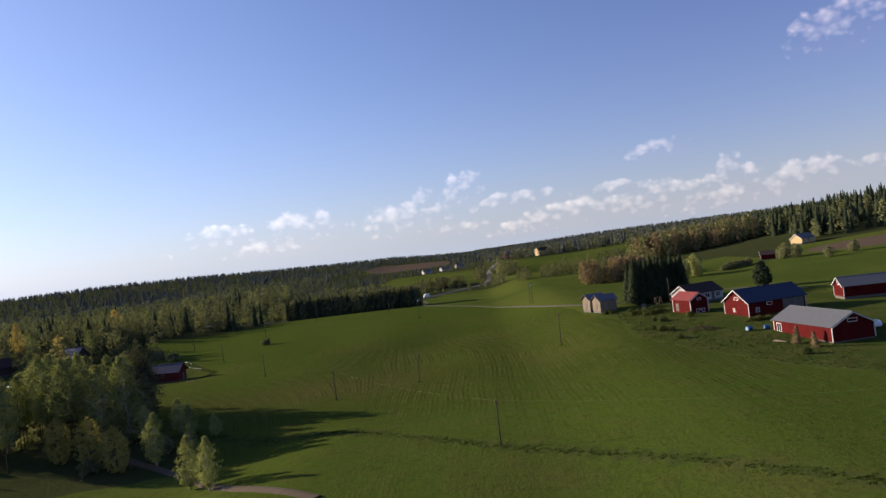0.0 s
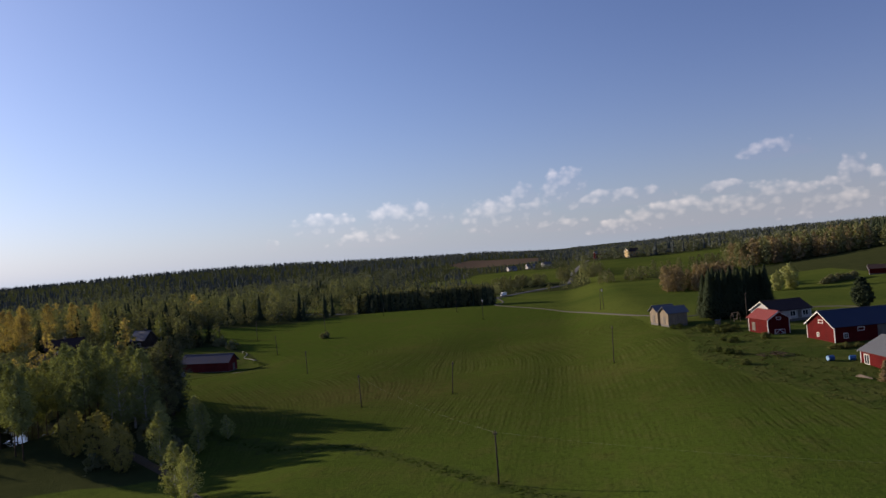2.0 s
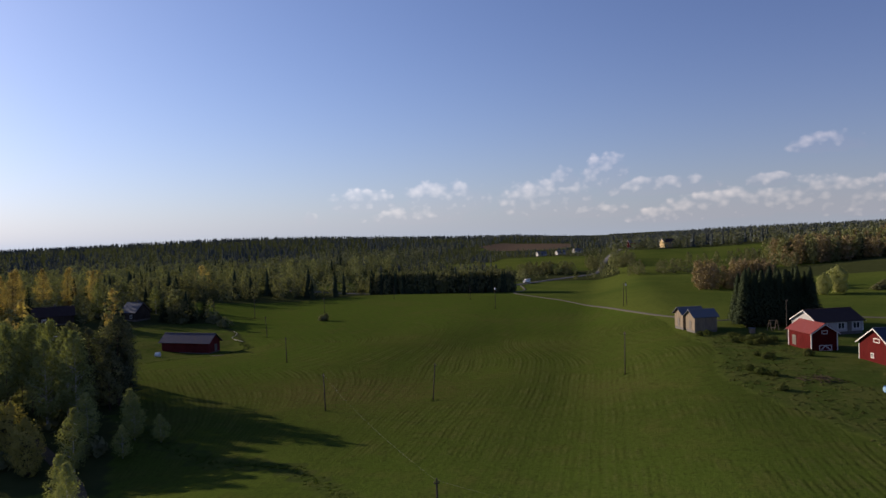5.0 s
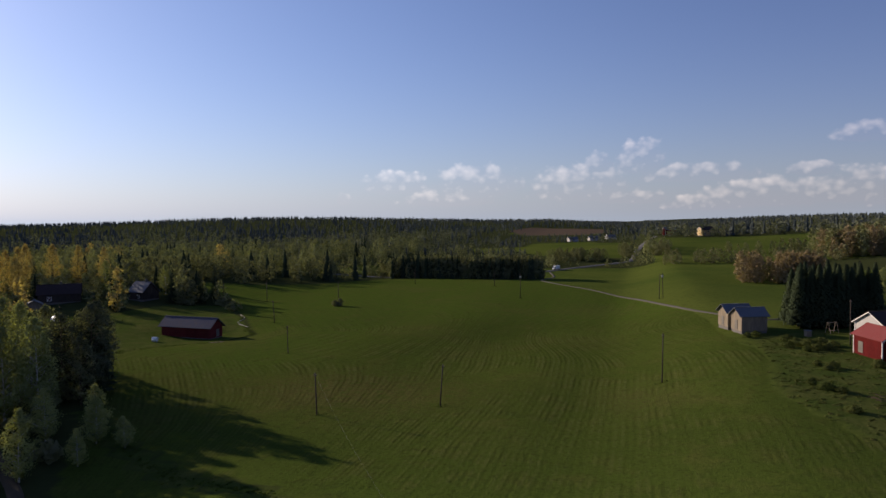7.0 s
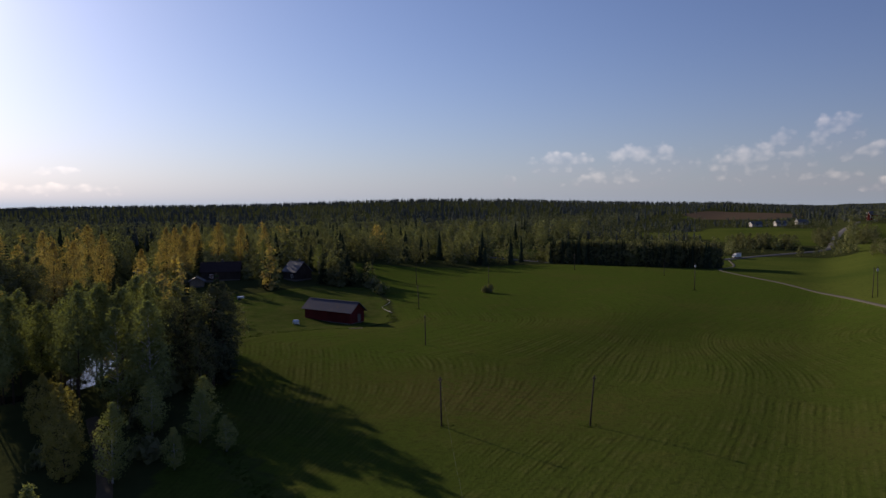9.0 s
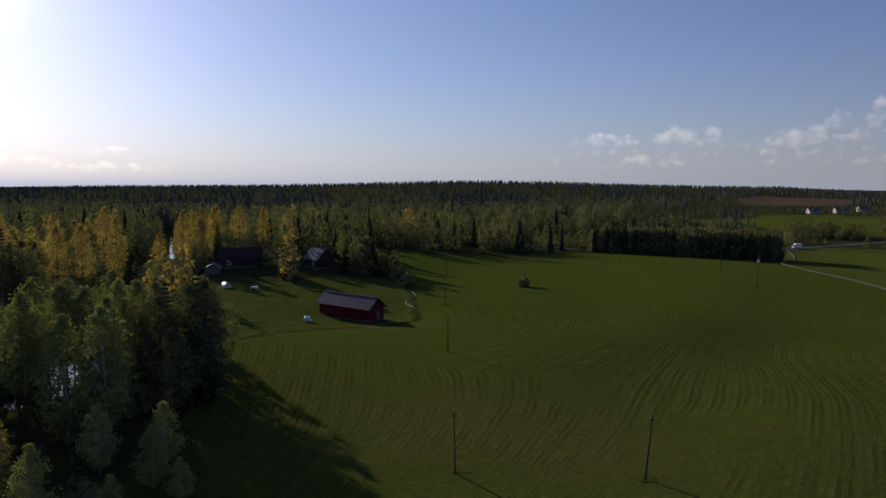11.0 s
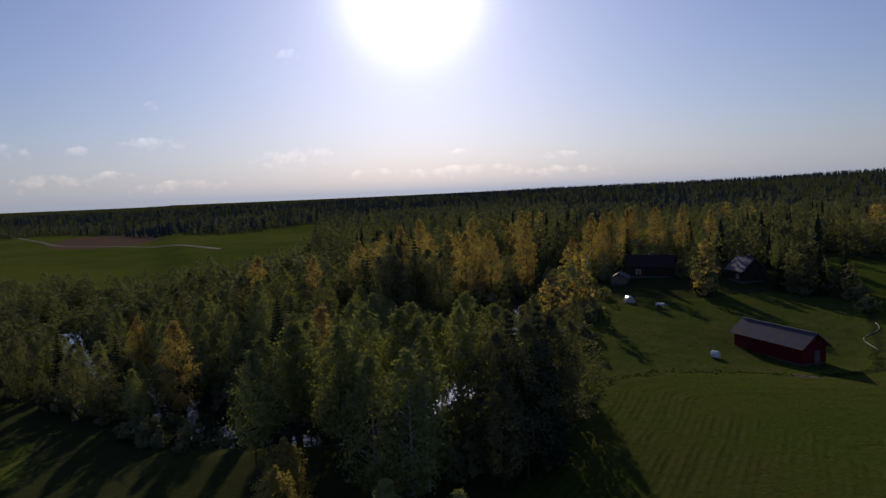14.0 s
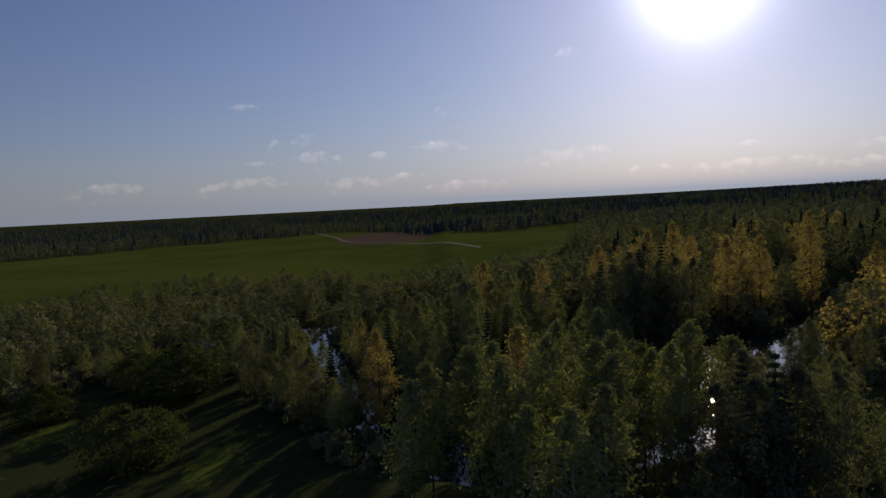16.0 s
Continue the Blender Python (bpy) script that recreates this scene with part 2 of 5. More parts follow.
def leaf_material(name, dark, light, glow=0.35, world_scale=0.09, tree=0.0, tones=0.6):
    m, t, out = material(name)
    geo = t.nodes.new("ShaderNodeNewGeometry")
    info = t.nodes.new("ShaderNodeObjectInfo")
    big = noise_tex(t, world_scale, 2, 0.5, vec=geo.outputs["Position"])
    f = mth(t, "ADD", mth(t, "MULTIPLY", geo.outputs["Random Per Island"], 0.2), mth(t, "MULTIPLY", ramp_fac(t, big, 0.3, 0.7), 0.4))
    f = mth(t, "ADD", f, mth(t, "MULTIPLY", info.outputs["Random"], 0.25), True)
    if tree:
        # each tree of a wood has its own tone
        cell = t.nodes.new("ShaderNodeTexVoronoi")
        cell.voronoi_dimensions = "2D"
        cell.inputs["Scale"].default_value = 1.0 / tree
        t.links.new(geo.outputs["Position"], cell.inputs["Vector"])
        tone = t.nodes.new("ShaderNodeSeparateColor")
        t.links.new(cell.outputs["Color"], tone.inputs[0])
        f = mth(t, "ADD", mth(t, "MULTIPLY", f, 0.5), mth(t, "MULTIPLY", mth(t, "POWER", tone.outputs[0], 1.6), tones), True)
    c = mix_col(t, f, dark, light)
    d = t.nodes.new("ShaderNodeBsdfDiffuse")
    tr = t.nodes.new("ShaderNodeBsdfTranslucent")
    t.links.new(c, d.inputs[0])
    t.links.new(mix_col(t, 1.0, c, (0.92, 1.0, 0.5), "MULTIPLY"), tr.inputs[0])
    mx = t.nodes.new("ShaderNodeMixShader")
    mx.inputs[0].default_value = glow
    t.links.new(d.outputs[0], mx.inputs[1])
    t.links.new(tr.outputs[0], mx.inputs[2])
    t.links.new(mx.outputs[0], out.inputs[0])
    return m


def bark_material(name, col, dark):
    m, t, out = material(name)
    n = noise_tex(t, 5.0, 4, 0.6, stretch=(1, 1, 2.5))
    return finish(m, t, out, mix_col(t, ramp_fac(t, n, 0.5, 0.62), col, dark), 0.9, bump=n, bump_dist=0.03, spec=0.08)


M_RED = paint_material("falu_red_paint", (0.090, 0.0075, 0.007), (0.070, 0.011, 0.010))
M_DARKRED = paint_material("old_red_paint", (0.125, 0.020, 0.020), (0.10, 0.028, 0.026))
M_GREYWOOD = paint_material("weathered_grey_boards", (0.235, 0.19, 0.14), (0.13, 0.11, 0.09), 0.9, 0.2)
M_BROWNWOOD = paint_material("dark_brown_logs", (0.055, 0.042, 0.036), (0.085, 0.068, 0.056), 0.9, 0.22)
M_WHITE = plain_material("white_paint", (0.68, 0.66, 0.62), 0.6, vary=0.12)
M_PLASTER = plain_material("pale_render", (0.37, 0.355, 0.345), 0.85, vary=0.08)
M_OCHRE = plain_material("ochre_paint", (0.46, 0.32, 0.13), 0.7, vary=0.12)
M_ROOF_GREY = roof_material("grey_sheet_roof", (0.105, 0.112, 0.122), (0.095, 0.096, 0.098), 0.6, spec=0.25)
M_ROOF_BLUE = roof_material("dark_blue_sheet_roof", (0.020, 0.029, 0.062), (0.028, 0.036, 0.062), 0.55, spec=0.3)
M_ROOF_RED = roof_material("faded_red_sheet_roof", (0.20, 0.042, 0.036), (0.17, 0.052, 0.045), 0.65, spec=0.2)
M_ROOF_DARK = roof_material("dark_brown_roof", (0.045, 0.030, 0.030), (0.058, 0.042, 0.040), 0.9, spec=0.15)
M_ROOF_SLATE = roof_material("blue_grey_roof", (0.12, 0.13, 0.155), (0.15, 0.148, 0.155), 0.85, spec=0.08)
M_ROOF_OLD = roof_material("patched_tin_roof", (0.085, 0.085, 0.115), (0.12, 0.098, 0.095), 0.8, spec=0.05)
M_STONE = plain_material("foundation_stone", (0.11, 0.10, 0.09), 0.9, vary=0.3, scale=4)
M_PANE, _t, _o = material("window_glass")
finish(M_PANE, _t, _o, (0.03, 0.035, 0.045), 0.08, 0.0, spec=0.8)
M_DOOR = paint_material("grey_door_boards", (0.15, 0.135, 0.12), (0.20, 0.185, 0.165), 0.9)
M_POLE = bark_material("grey_pole_wood", (0.068, 0.055, 0.044), (0.042, 0.035, 0.029))
M_STEEL = plain_material("galvanised_steel", (0.5, 0.5, 0.52), 0.4, 0.7)
M_INSUL = plain_material("brown_glazed_insulator", (0.16, 0.12, 0.09), 0.25)
M_PORCELAIN = plain_material("white_porcelain", (0.8, 0.8, 0.78), 0.25, vary=0.05)
M_WIRE = plain_material("weathered_wire", (0.075, 0.065, 0.05), 0.6, 0.0)
M_ASPHALT = plain_material("worn_asphalt", (0.10, 0.098, 0.098), 0.9, vary=0.2, scale=0.6, spec=0.08)
M_GRAVEL = plain_material("pale_gravel", (0.105, 0.098, 0.078), 0.95, vary=0.25, scale=1.2, spec=0.03)
M_DIRT = plain_material("trodden_earth", (0.088, 0.068, 0.045), 0.95, spec=0.1, vary=0.3, scale=0.8)
M_BLUE = plain_material("blue_plastic", (0.02, 0.085, 0.25), 0.4, vary=0.1)
M_TARP = plain_material("pale_plastic_sheet", (0.75, 0.76, 0.77), 0.3, vary=0.08)
M_DULL = plain_material("dull_pale_plastic", (0.34, 0.34, 0.33), 0.6, spec=0.2)
M_LID = plain_material("pale_blue_plastic", (0.16, 0.30, 0.46), 0.5, vary=0.1)
M_RUBBER = plain_material("black_rubber", (0.02, 0.02, 0.02), 0.8)
M_CARWHITE = plain_material("white_car_paint", (0.8, 0.8, 0.8), 0.25, vary=0.03)
M_BIRCHBARK = bark_material("birch_bark", (0.45, 0.43, 0.40), (0.06, 0.05, 0.045))
M_BARK = bark_material("dark_bark", (0.085, 0.06, 0.045), (0.04, 0.03, 0.025))
L_GREEN = leaf_material("spring_birch_leaves", (0.165, 0.178, 0.070), (0.31, 0.325, 0.13), 0.3)
L_LIGHT = leaf_material("light_green_leaves", (0.225, 0.235, 0.085), (0.40, 0.405, 0.165), 0.34)
L_GOLD = leaf_material("golden_spring_leaves", (0.36, 0.265, 0.095), (0.51, 0.39, 0.16), 0.36)
L_BROWN = leaf_material("bare_budding_twigs", (0.200, 0.150, 0.090), (0.32, 0.245, 0.140), 0.3, 0.09, 5.0)
L_DARK = leaf_material("dark_alder_leaves", (0.120, 0.118, 0.066), (0.235, 0.235, 0.122), 0.34)
# paler, greyer leaf colours stand for the haze before the far hills
L_HAZED = leaf_material("hazed_mixed_forest", (0.100, 0.110, 0.078), (0.190, 0.195, 0.125), 0.25, 0.01, 11.0, 0.4)
L_MID = leaf_material("mixed_wood_leaves", (0.115, 0.122, 0.064), (0.295, 0.298, 0.135), 0.24, 0.03, 7.5)
L_SCRUB = leaf_material("coarse_weeds", (0.055, 0.075, 0.022), (0.125, 0.130, 0.045), 0.3)
L_WEEDS = leaf_material("dry_weeds", (0.065, 0.078, 0.022), (0.15, 0.135, 0.05), 0.25)
L_BUSH = leaf_material("olive_willow_leaves", (0.28, 0.235, 0.075), (0.44, 0.37, 0.13), 0.42)
L_GRASS = leaf_material("tall_grass_blades", (0.040, 0.062, 0.012), (0.078, 0.100, 0.022), 0.3)
L_SPRUCE = leaf_material("spruce_needles", (0.026, 0.036, 0.022), (0.056, 0.072, 0.038), 0.14)
L_PINE = leaf_material("dark_pine_needles", (0.062, 0.068, 0.042), (0.125, 0.130, 0.078), 0.22)
# needles lightened to blue-grey: distance haze mixed into their colour
L_HAZEDSPRUCE = leaf_material("hazed_conifer_needles", (0.055, 0.066, 0.064), (0.090, 0.105, 0.095), 0.14, 0.01, 12.0, 0.4)

M_WATER, _t, _o = material("river_water")
_n = noise_tex(_t, 1.6, 3, 0.5)
_p = _t.nodes.new("ShaderNodeBsdfPrincipled")
_p.inputs["Base Color"].default_value = (0.012, 0.016, 0.016, 1)
_p.inputs["Roughness"].default_value = 0.03
_p.inputs["IOR"].default_value = 1.33
_b = node(_t, "ShaderNodeBump", Strength=0.03, Distance=0.01)
_t.links.new(_n, _b.inputs["Height"])
_t.links.new(_b.outputs[0], _p.inputs["Normal"])
_t.links.new(_p.outputs[0], _o.inputs[0])


# ---- lie of the land ----
def sm(v):
    v = np.clip(v, 0.0, 1.0)
    return v * v * (3 - 2 * v)


def bell(x, y, cx, cy, rx, ry=None):
    return np.exp(-((x - cx) / rx) ** 2 - ((y - cy) / (ry or rx)) ** 2)


RIVER = [(-420, 400), (-300, 310), (-229, 256), (-184, 206), (-157, 195), (-130, 165), (-104, 150), (-99, 134), (-112, 118), (-135, 111), (-160, 100), (-192, 91), (-214, 86)]
WATER_Z = -2.0


def line_dist(x, y, line):
    best = np.full(np.shape(x), 1e9)
    for (ax, ay), (bx, by) in zip(line, line[1:]):
        dx, dy = bx - ax, by - ay
        u = np.clip(((x - ax) * dx + (y - ay) * dy) / (dx * dx + dy * dy), 0, 1)
        best = np.minimum(best, np.hypot(x - ax - u * dx, y - ay - u * dy))
    return best


POOL = [(-168, 191), (-142, 172), (-124, 158)]


def river_dist(x, y):
    """Metres from the middle of the water; the pool by the bend is wider."""
    return np.minimum(line_dist(x, y, RIVER), np.maximum(line_dist(x, y, POOL) - 6.5, 0.0))


def height(x, y):
    x, y = np.asarray(x, float), np.asarray(y, float)
    h = 2.0 + 5.0 * sm((x - 8) / 30) * (0.60 + 0.40 * sm((y - 115) / 55))
    h = h + 1.3 * bell(x, y, 5, 92, 40) - 1.2 * bell(x, y, -32, 140, 32) + 0.9 * bell(x, y, -8, 156, 24)
    h = h + 1.9 * bell(x, y, -60, 345, 85, 70) + 1.4 * bell(x, y, -20, 290, 50)
    h = h - 2.7 * sm((-20 - x) / 25) * sm((132 - y) / 22)
    h = h + 3.2 * sm((-105 - x) / 60) * sm((y - 215) / 60)
    h = h - 3.0 * bell(x, y, -90, 430, 120, 45) - 1.5 * bell(x, y, -91, 210, 17)
    h = h + 8.5 * sm((y - 470) / 230) * sm((x + 260) / 330)
    h = h + 9.0 * bell(x, y, 265, 455, 75, 60)
    h = h + (0.38 * np.sin(x / 7.5 + 0.6 * np.sin(y / 23)) + 0.3 * np.sin(y / 9.0 + x / 21)) * bell(x, y, -15, 195, 50, 85)
    h = h + 8.0 * sm((x - 85) / 260) + 2.5 * sm((x - 60) / 120) * sm((y - 210) / 140)
    r = np.hypot(x, y)
    th = np.degrees(np.arctan2(x, y))
    amp = 21 + 12 * np.exp(-((th + 27) / 13) ** 2) - 16 * sm((th + 8) / 12)
    amp = amp - 13 * sm((-50 - th) / 28) + 12 * np.exp(-((th - 40) / 14) ** 2)
    h = h + amp * sm((r - 620) / 900)
    d = river_dist(x, y)
    h = h - (h + 3.2) * (1 - sm((d - 1.2) / 13))
    return h


def ground_z(x, y):
    return float(height(np.array([x]), np.array([y]))[0])


# edge of the mown field against wood and yard
FIELD_EDGE = [(-20, 40), (-35, 97), (-62, 135), (-81, 160), (-92, 172), (-92, 182), (-86, 194), (-80, 203), (-78, 212), (-86, 222), (-96, 236), (-118, 262), (-168, 308), (-140, 312), (-119, 330), (-100, 368), (-60, 368), (-24, 372)]
FIELD = FIELD_EDGE + [(0, 319), (15, 288), (25, 259), (32, 236), (34, 214), (35, 200), (39, 182), (36, 155), (41, 140), (47, 127), (54, 108), (62, 98), (120, 60), (120, 30)]


def inside(x, y, poly):
    hit = np.zeros(np.shape(x), bool)
    for (ax, ay), (bx, by) in zip(poly, poly[1:] + poly[:1]):
        cross = ((ay > y) != (by > y)) & (x < (bx - ax) * (y - ay) / ((by - ay) or 1e-9) + ax)
        hit ^= cross
    return hit


def soft_inside(x, y, poly, width):
    d = line_dist(x, y, poly + poly[:1])
    return sm(0.5 + np.where(inside(x, y, poly), d, -d) / width)


def spread(lo, hi, step, far, grow=1.11):
    c = list(np.arange(lo, hi + step, step))
    s = step
    while c[-1] < far:
        s *= grow
        c.append(c[-1] + s)
    s = step
    while c[0] > -far:
        s *= grow
        c.insert(0, c[0] - s)
    return np.array(c)


GX, GY = spread(-270, 130, 2.5, 4700), spread(30, 400, 2.5, 4700)
XX, YY = np.meshgrid(GX, GY)
ZZ = height(XX, YY)


def far_field(x, y):
    """Open farmland beyond the near field: how far a place lies inside it (above 0)."""
    f = np.full(np.shape(x), -1.0)
    for cx, cy, rx, ry, turn in OPEN_LAND:
        c, s = math.cos(radians(turn)), math.sin(radians(turn))
        u, v = ((x - cx) * c + (y - cy) * s) / rx, (-(x - cx) * s + (y - cy) * c) / ry
        f = np.maximum(f, 1 - np.maximum(np.abs(u), np.abs(v)))
    for poly in (WEST_FIELD, NORTH_FIELD):
        d = line_dist(x, y, poly + poly[:1])
        f = np.maximum(f, np.where(inside(x, y, poly), d, -d) / 120)
    return f


# centre, half sizes, turn of the open stretches of farmland
OPEN_LAND = [
    (60, 290, 78, 92, 0), (85, 565, 60, 105, 0), (200, 330, 50, 40, 0), (-144, 442, 17, 16, 45),
    (150, 260, 90, 75, 0), (20, 420, 60, 60, 0), (-88, 1030, 58, 110, 0), (90, 120, 60, 60, 0), (140, 180, 70, 90, 0), (45, 0, 100, 110, 0),
]
NORTH_FIELD = [(-125, 622), (-132, 672), (-84, 672), (-86, 756), (8, 700), (14, 600), (12, 552), (-4, 545), (-50, 560), (-84, 618)]
WEST_FIELD = [(-190, -140), (-232, -40), (-280, -5), (-325, 40), (-302, 95), (-302, 150), (-400, 190), (-520, 225), (-690, 264), (-700, 238), (-640, 180), (-690, 120), (-800, 70), (-880, 10), (-800, -60), (-720, -150), (-600, -240), (-400, -320)]

ROAD = [(-150, 386), (-128, 394), (-100, 405), (-70, 426), (-37, 459), (-13, 490), (7, 517), (13, 540), (14, 575), (18.5, 635), (30, 720)]
TRACK = [(-33, 458), (-27, 428), (-26, 392), (-24.5, 364), (-13, 340), (1.5, 318), (16, 288), (26, 259), (34.3, 236), (45, 224), (62, 232), (88, 228), (98, 205)]
LANE_WEST = [(-18, 80), (-34, 94), (-48, 110), (-57, 117), (-65, 122), (-72, 126)]


def farmyard(x, y):
    return bell(x, y, 68, 165, 32, 70)


YARD = [(-86, 163), (-104, 172), (-116, 182), (-134, 198), (-152, 212), (-156, 222), (-142, 232), (-136, 250), (-118, 258), (-98, 236), (-80, 212), (-86, 192)]
HOUSE_PLOTS = [(-150, 257, 9), (-143, 249, 9), (-138, 256, 5), (-92, 210, 13), (-176, 248, 10), (-172, 237, 5), (-166, 71, 8), (-140, 246, 7), (-163, 232, 12), (-157, 241, 9), (-171, 227, 9), (-150, 230, 9)]


def yard(x, y):
    return soft_inside(x, y, YARD, 8.0)


def lawn(x, y):
    return np.maximum(bell(x, y, -54, 98, 18, 10), np.maximum(bell(x, y, -124, 62, 9, 3.5), bell(x, y, -108, 92, 10, 3)))


GLADE = [(-156, 64), (-142, 46), (-95, 58), (-60, 72), (-44, 84), (-44, 112), (-66, 113), (-80, 119), (-100, 112), (-128, 95), (-150, 82)]
BANK = [(-66, 112), (-84, 116), (-104, 112), (-110, 140), (-92, 150), (-74, 139)]
FAR_BANK = [(-108, 146), (-90, 160), (-116, 184), (-134, 200), (-156, 216), (-164, 206), (-140, 182)]


def glade(x, y):
    """Ground kept clear of trees: the lawns and the meadow by the willows, whose shade is a dark ground colour."""
    return np.maximum(np.maximum(bell(x, y, -54, 98, 20, 11), soft_inside(x, y, GLADE, 4.0)), bell(x, y, -86, 122, 13, 9))


def open_here(x, y, margin=0.0):
    x, y = np.asarray(x, float), np.asarray(y, float)
    o = inside(x, y, FIELD) | (far_field(x, y) > 0) | (farmyard(x, y) > 0.35) | (yard(x, y) > 0.5) | (glade(x, y) > 0.4)
    o |= (river_dist(x, y) < 4.2) | (line_dist(x, y, ROAD) < 9) | (line_dist(x, y, TRACK) < 5) | (line_dist(x, y, LANE_WEST) < 3.5)
    for hx0, hy0, hr in HOUSE_PLOTS:
        o |= np.hypot(x - hx0, y - hy0) < hr
    if margin:
        o |= line_dist(x, y, FIELD_EDGE) < margin
    return o


# ---- building helpers ----
def part(name, mesh, mat, parent, label=""):
    ob = new(name, mesh)
    if mat is not None:
        mesh.materials.clear()
        mesh.materials.append(mat)
    ob.parent = parent
    if label:
        ob["label"] = label
    return ob


def to_mesh(bm, name="part", smooth=False):
    me = bpy.data.meshes.new(name)
    bm.normal_update()
    bm.to_mesh(me)
    bm.free()
    if smooth:
        me.shade_smooth()
    return me


def tri_mesh(name, verts, tris, smooth=False):
    me = bpy.data.meshes.new(name)
    n, k = len(verts), len(tris)
    me.vertices.add(n)
    me.vertices.foreach_set("co", np.asarray(verts, np.float32).ravel())
    me.loops.add(3 * k)
    me.loops.foreach_set("vertex_index", np.asarray(tris, np.int32).ravel())
    me.polygons.add(k)
    me.polygons.foreach_set("loop_start", np.arange(0, 3 * k, 3, dtype=np.int32))
    me.update(calc_edges=True)
    me.validate()
    if smooth:
        me.shade_smooth()
    return me


def box_bm(bm, x0, x1, y0, y1, z0, z1):
    m = Matrix.Translation(((x0 + x1) / 2, (y0 + y1) / 2, (z0 + z1) / 2)) @ Matrix.Diagonal((abs(x1 - x0), abs(y1 - y0), abs(z1 - z0), 1))
    return bmesh.ops.create_cube(bm, size=1.0, matrix=m)["verts"]


def box_mesh(*dims, bevel=0.0):
    bm = bmesh.new()
    box_bm(bm, *dims)
    if bevel:
        bmesh.ops.bevel(bm, geom=bm.edges[:], offset=bevel, segments=1, affect="EDGES")
    return to_mesh(bm)


def tube(bm, pts, radii, sides=6, cap=True):
    """A tapered tube through pts."""
    rings = []
    for i, p in enumerate(pts):
        p = Vector([float(c) for c in p])
        d = (Vector([float(c) for c in pts[min(i + 1, len(pts) - 1)]]) - Vector([float(c) for c in pts[max(i - 1, 0)]])).normalized()
        a = d.orthogonal().normalized()
        b = d.cross(a)
        rings.append([bm.verts.new(p + float(radii[i]) * (math.cos(k * math.tau / sides) * a + math.sin(k * math.tau / sides) * b)) for k in range(sides)])
    for r, q in zip(rings, rings[1:]):
        for k in range(sides):
            bm.faces.new((r[k], r[(k + 1) % sides], q[(k + 1) % sides], q[k]))
    if cap:
        bm.faces.new(rings[0][::-1])
        bm.faces.new(rings[-1])


def thing(name, x, y, z, yaw, label, category, group="", kind=""):
    e = new(name)
    e.matrix_world = pose(x, y, z, 0, 0, yaw)
    return tagged(e, label, category, group, kind)


# ---- ground ----
ground_me = bpy.data.meshes.new("ground")
_nx, _ny = len(GX), len(GY)
_idx = np.arange(_nx * _ny).reshape(_ny, _nx)
_q = np.stack([_idx[:-1, :-1], _idx[:-1, 1:], _idx[1:, 1:], _idx[1:, :-1]], -1).reshape(-1, 4)
ground_me.vertices.add(_nx * _ny)
ground_me.vertices.foreach_set("co", np.stack([XX, YY, ZZ], -1).astype(np.float32).ravel())
ground_me.loops.add(4 * len(_q))
ground_me.loops.foreach_set("vertex_index", _q.astype(np.int32).ravel())
ground_me.polygons.add(len(_q))
ground_me.polygons.foreach_set("loop_start", np.arange(0, 4 * len(_q), 4, dtype=np.int32))
ground_me.update(calc_edges=True)
ground_me.shade_smooth()


MOWN = soft_inside(XX, YY, FIELD, 3.0)
FARM = sm(far_field(XX, YY) * 12 + 0.4)
FARM = np.maximum(FARM, np.maximum(sm(farmyard(XX, YY) * 3 - 0.3), np.maximum(yard(XX, YY) * 1.0, sm(lawn(XX, YY) * 3 - 0.9))))
ROUGH = np.maximum(sm(1.6 * farmyard(XX, YY) * 1.2 - 0.2), yard(XX, YY) * 0.75) * (1 - MOWN)
DITCH = [(-64, 138), (-50, 128), (-34, 119), (-20, 114), (-9, 104), (4, 91.5), (11, 87), (17, 82), (22, 77), (30, 68), (44, 52)]
ROUGH = np.maximum(ROUGH, sm(1.6 - line_dist(XX, YY, DITCH) / 1.6))
MOWN = MOWN * (1 - sm(1.6 - line_dist(XX, YY, DITCH) / 1.6))
PLOUGH = sm(bell(XX, YY, 51, 152.5, 6, 3.5) * 3 - 0.6) + sm(bell(XX, YY, 200, 325, 45, 24) * 3 - 0.6) + sm(bell(XX, YY, -88, 1030, 70, 110) * 3 - 0.6) + sm(bell(XX, YY, -700, 75, 110, 45) * 3 - 0.6)
_w = sm((-5 - XX) / 55)
LANE = _w * line_dist(XX, YY, FIELD_EDGE) + (1 - _w) * (XX + 75 + 14 * bell(XX, YY, 30, 225, 60, 25)) 
ROWS = 0.95 * np.maximum(bell(XX, YY, 5, 190, 52, 44), np.maximum(bell(XX, YY, -55, 185, 40, 50), np.maximum(bell(XX, YY, 42, 120, 22, 22), 0.7 * bell(XX, YY, -5, 145, 35, 28))))
LUSH = np.maximum(0.4 + 0.6 * sm((138 - YY) / 40) * sm((XX + 45) / 40), np.maximum(0.9 * sm((-25 - XX) / 40) * sm((YY - 140) / 40), 0.95 * sm((YY - 205) / 60)))
for key, arr in (("mown", MOWN), ("farm", FARM), ("rough", ROUGH), ("plough", np.clip(PLOUGH, 0, 1)), ("lane", LANE), ("rows", ROWS), ("lush", LUSH), ("dry", 0.55 * bell(XX, YY, -30, 160, 22, 13))):
    at = ground_me.attributes.new(key, "FLOAT", "POINT")
    at.data.foreach_set("value", arr.astype(np.float32).ravel())


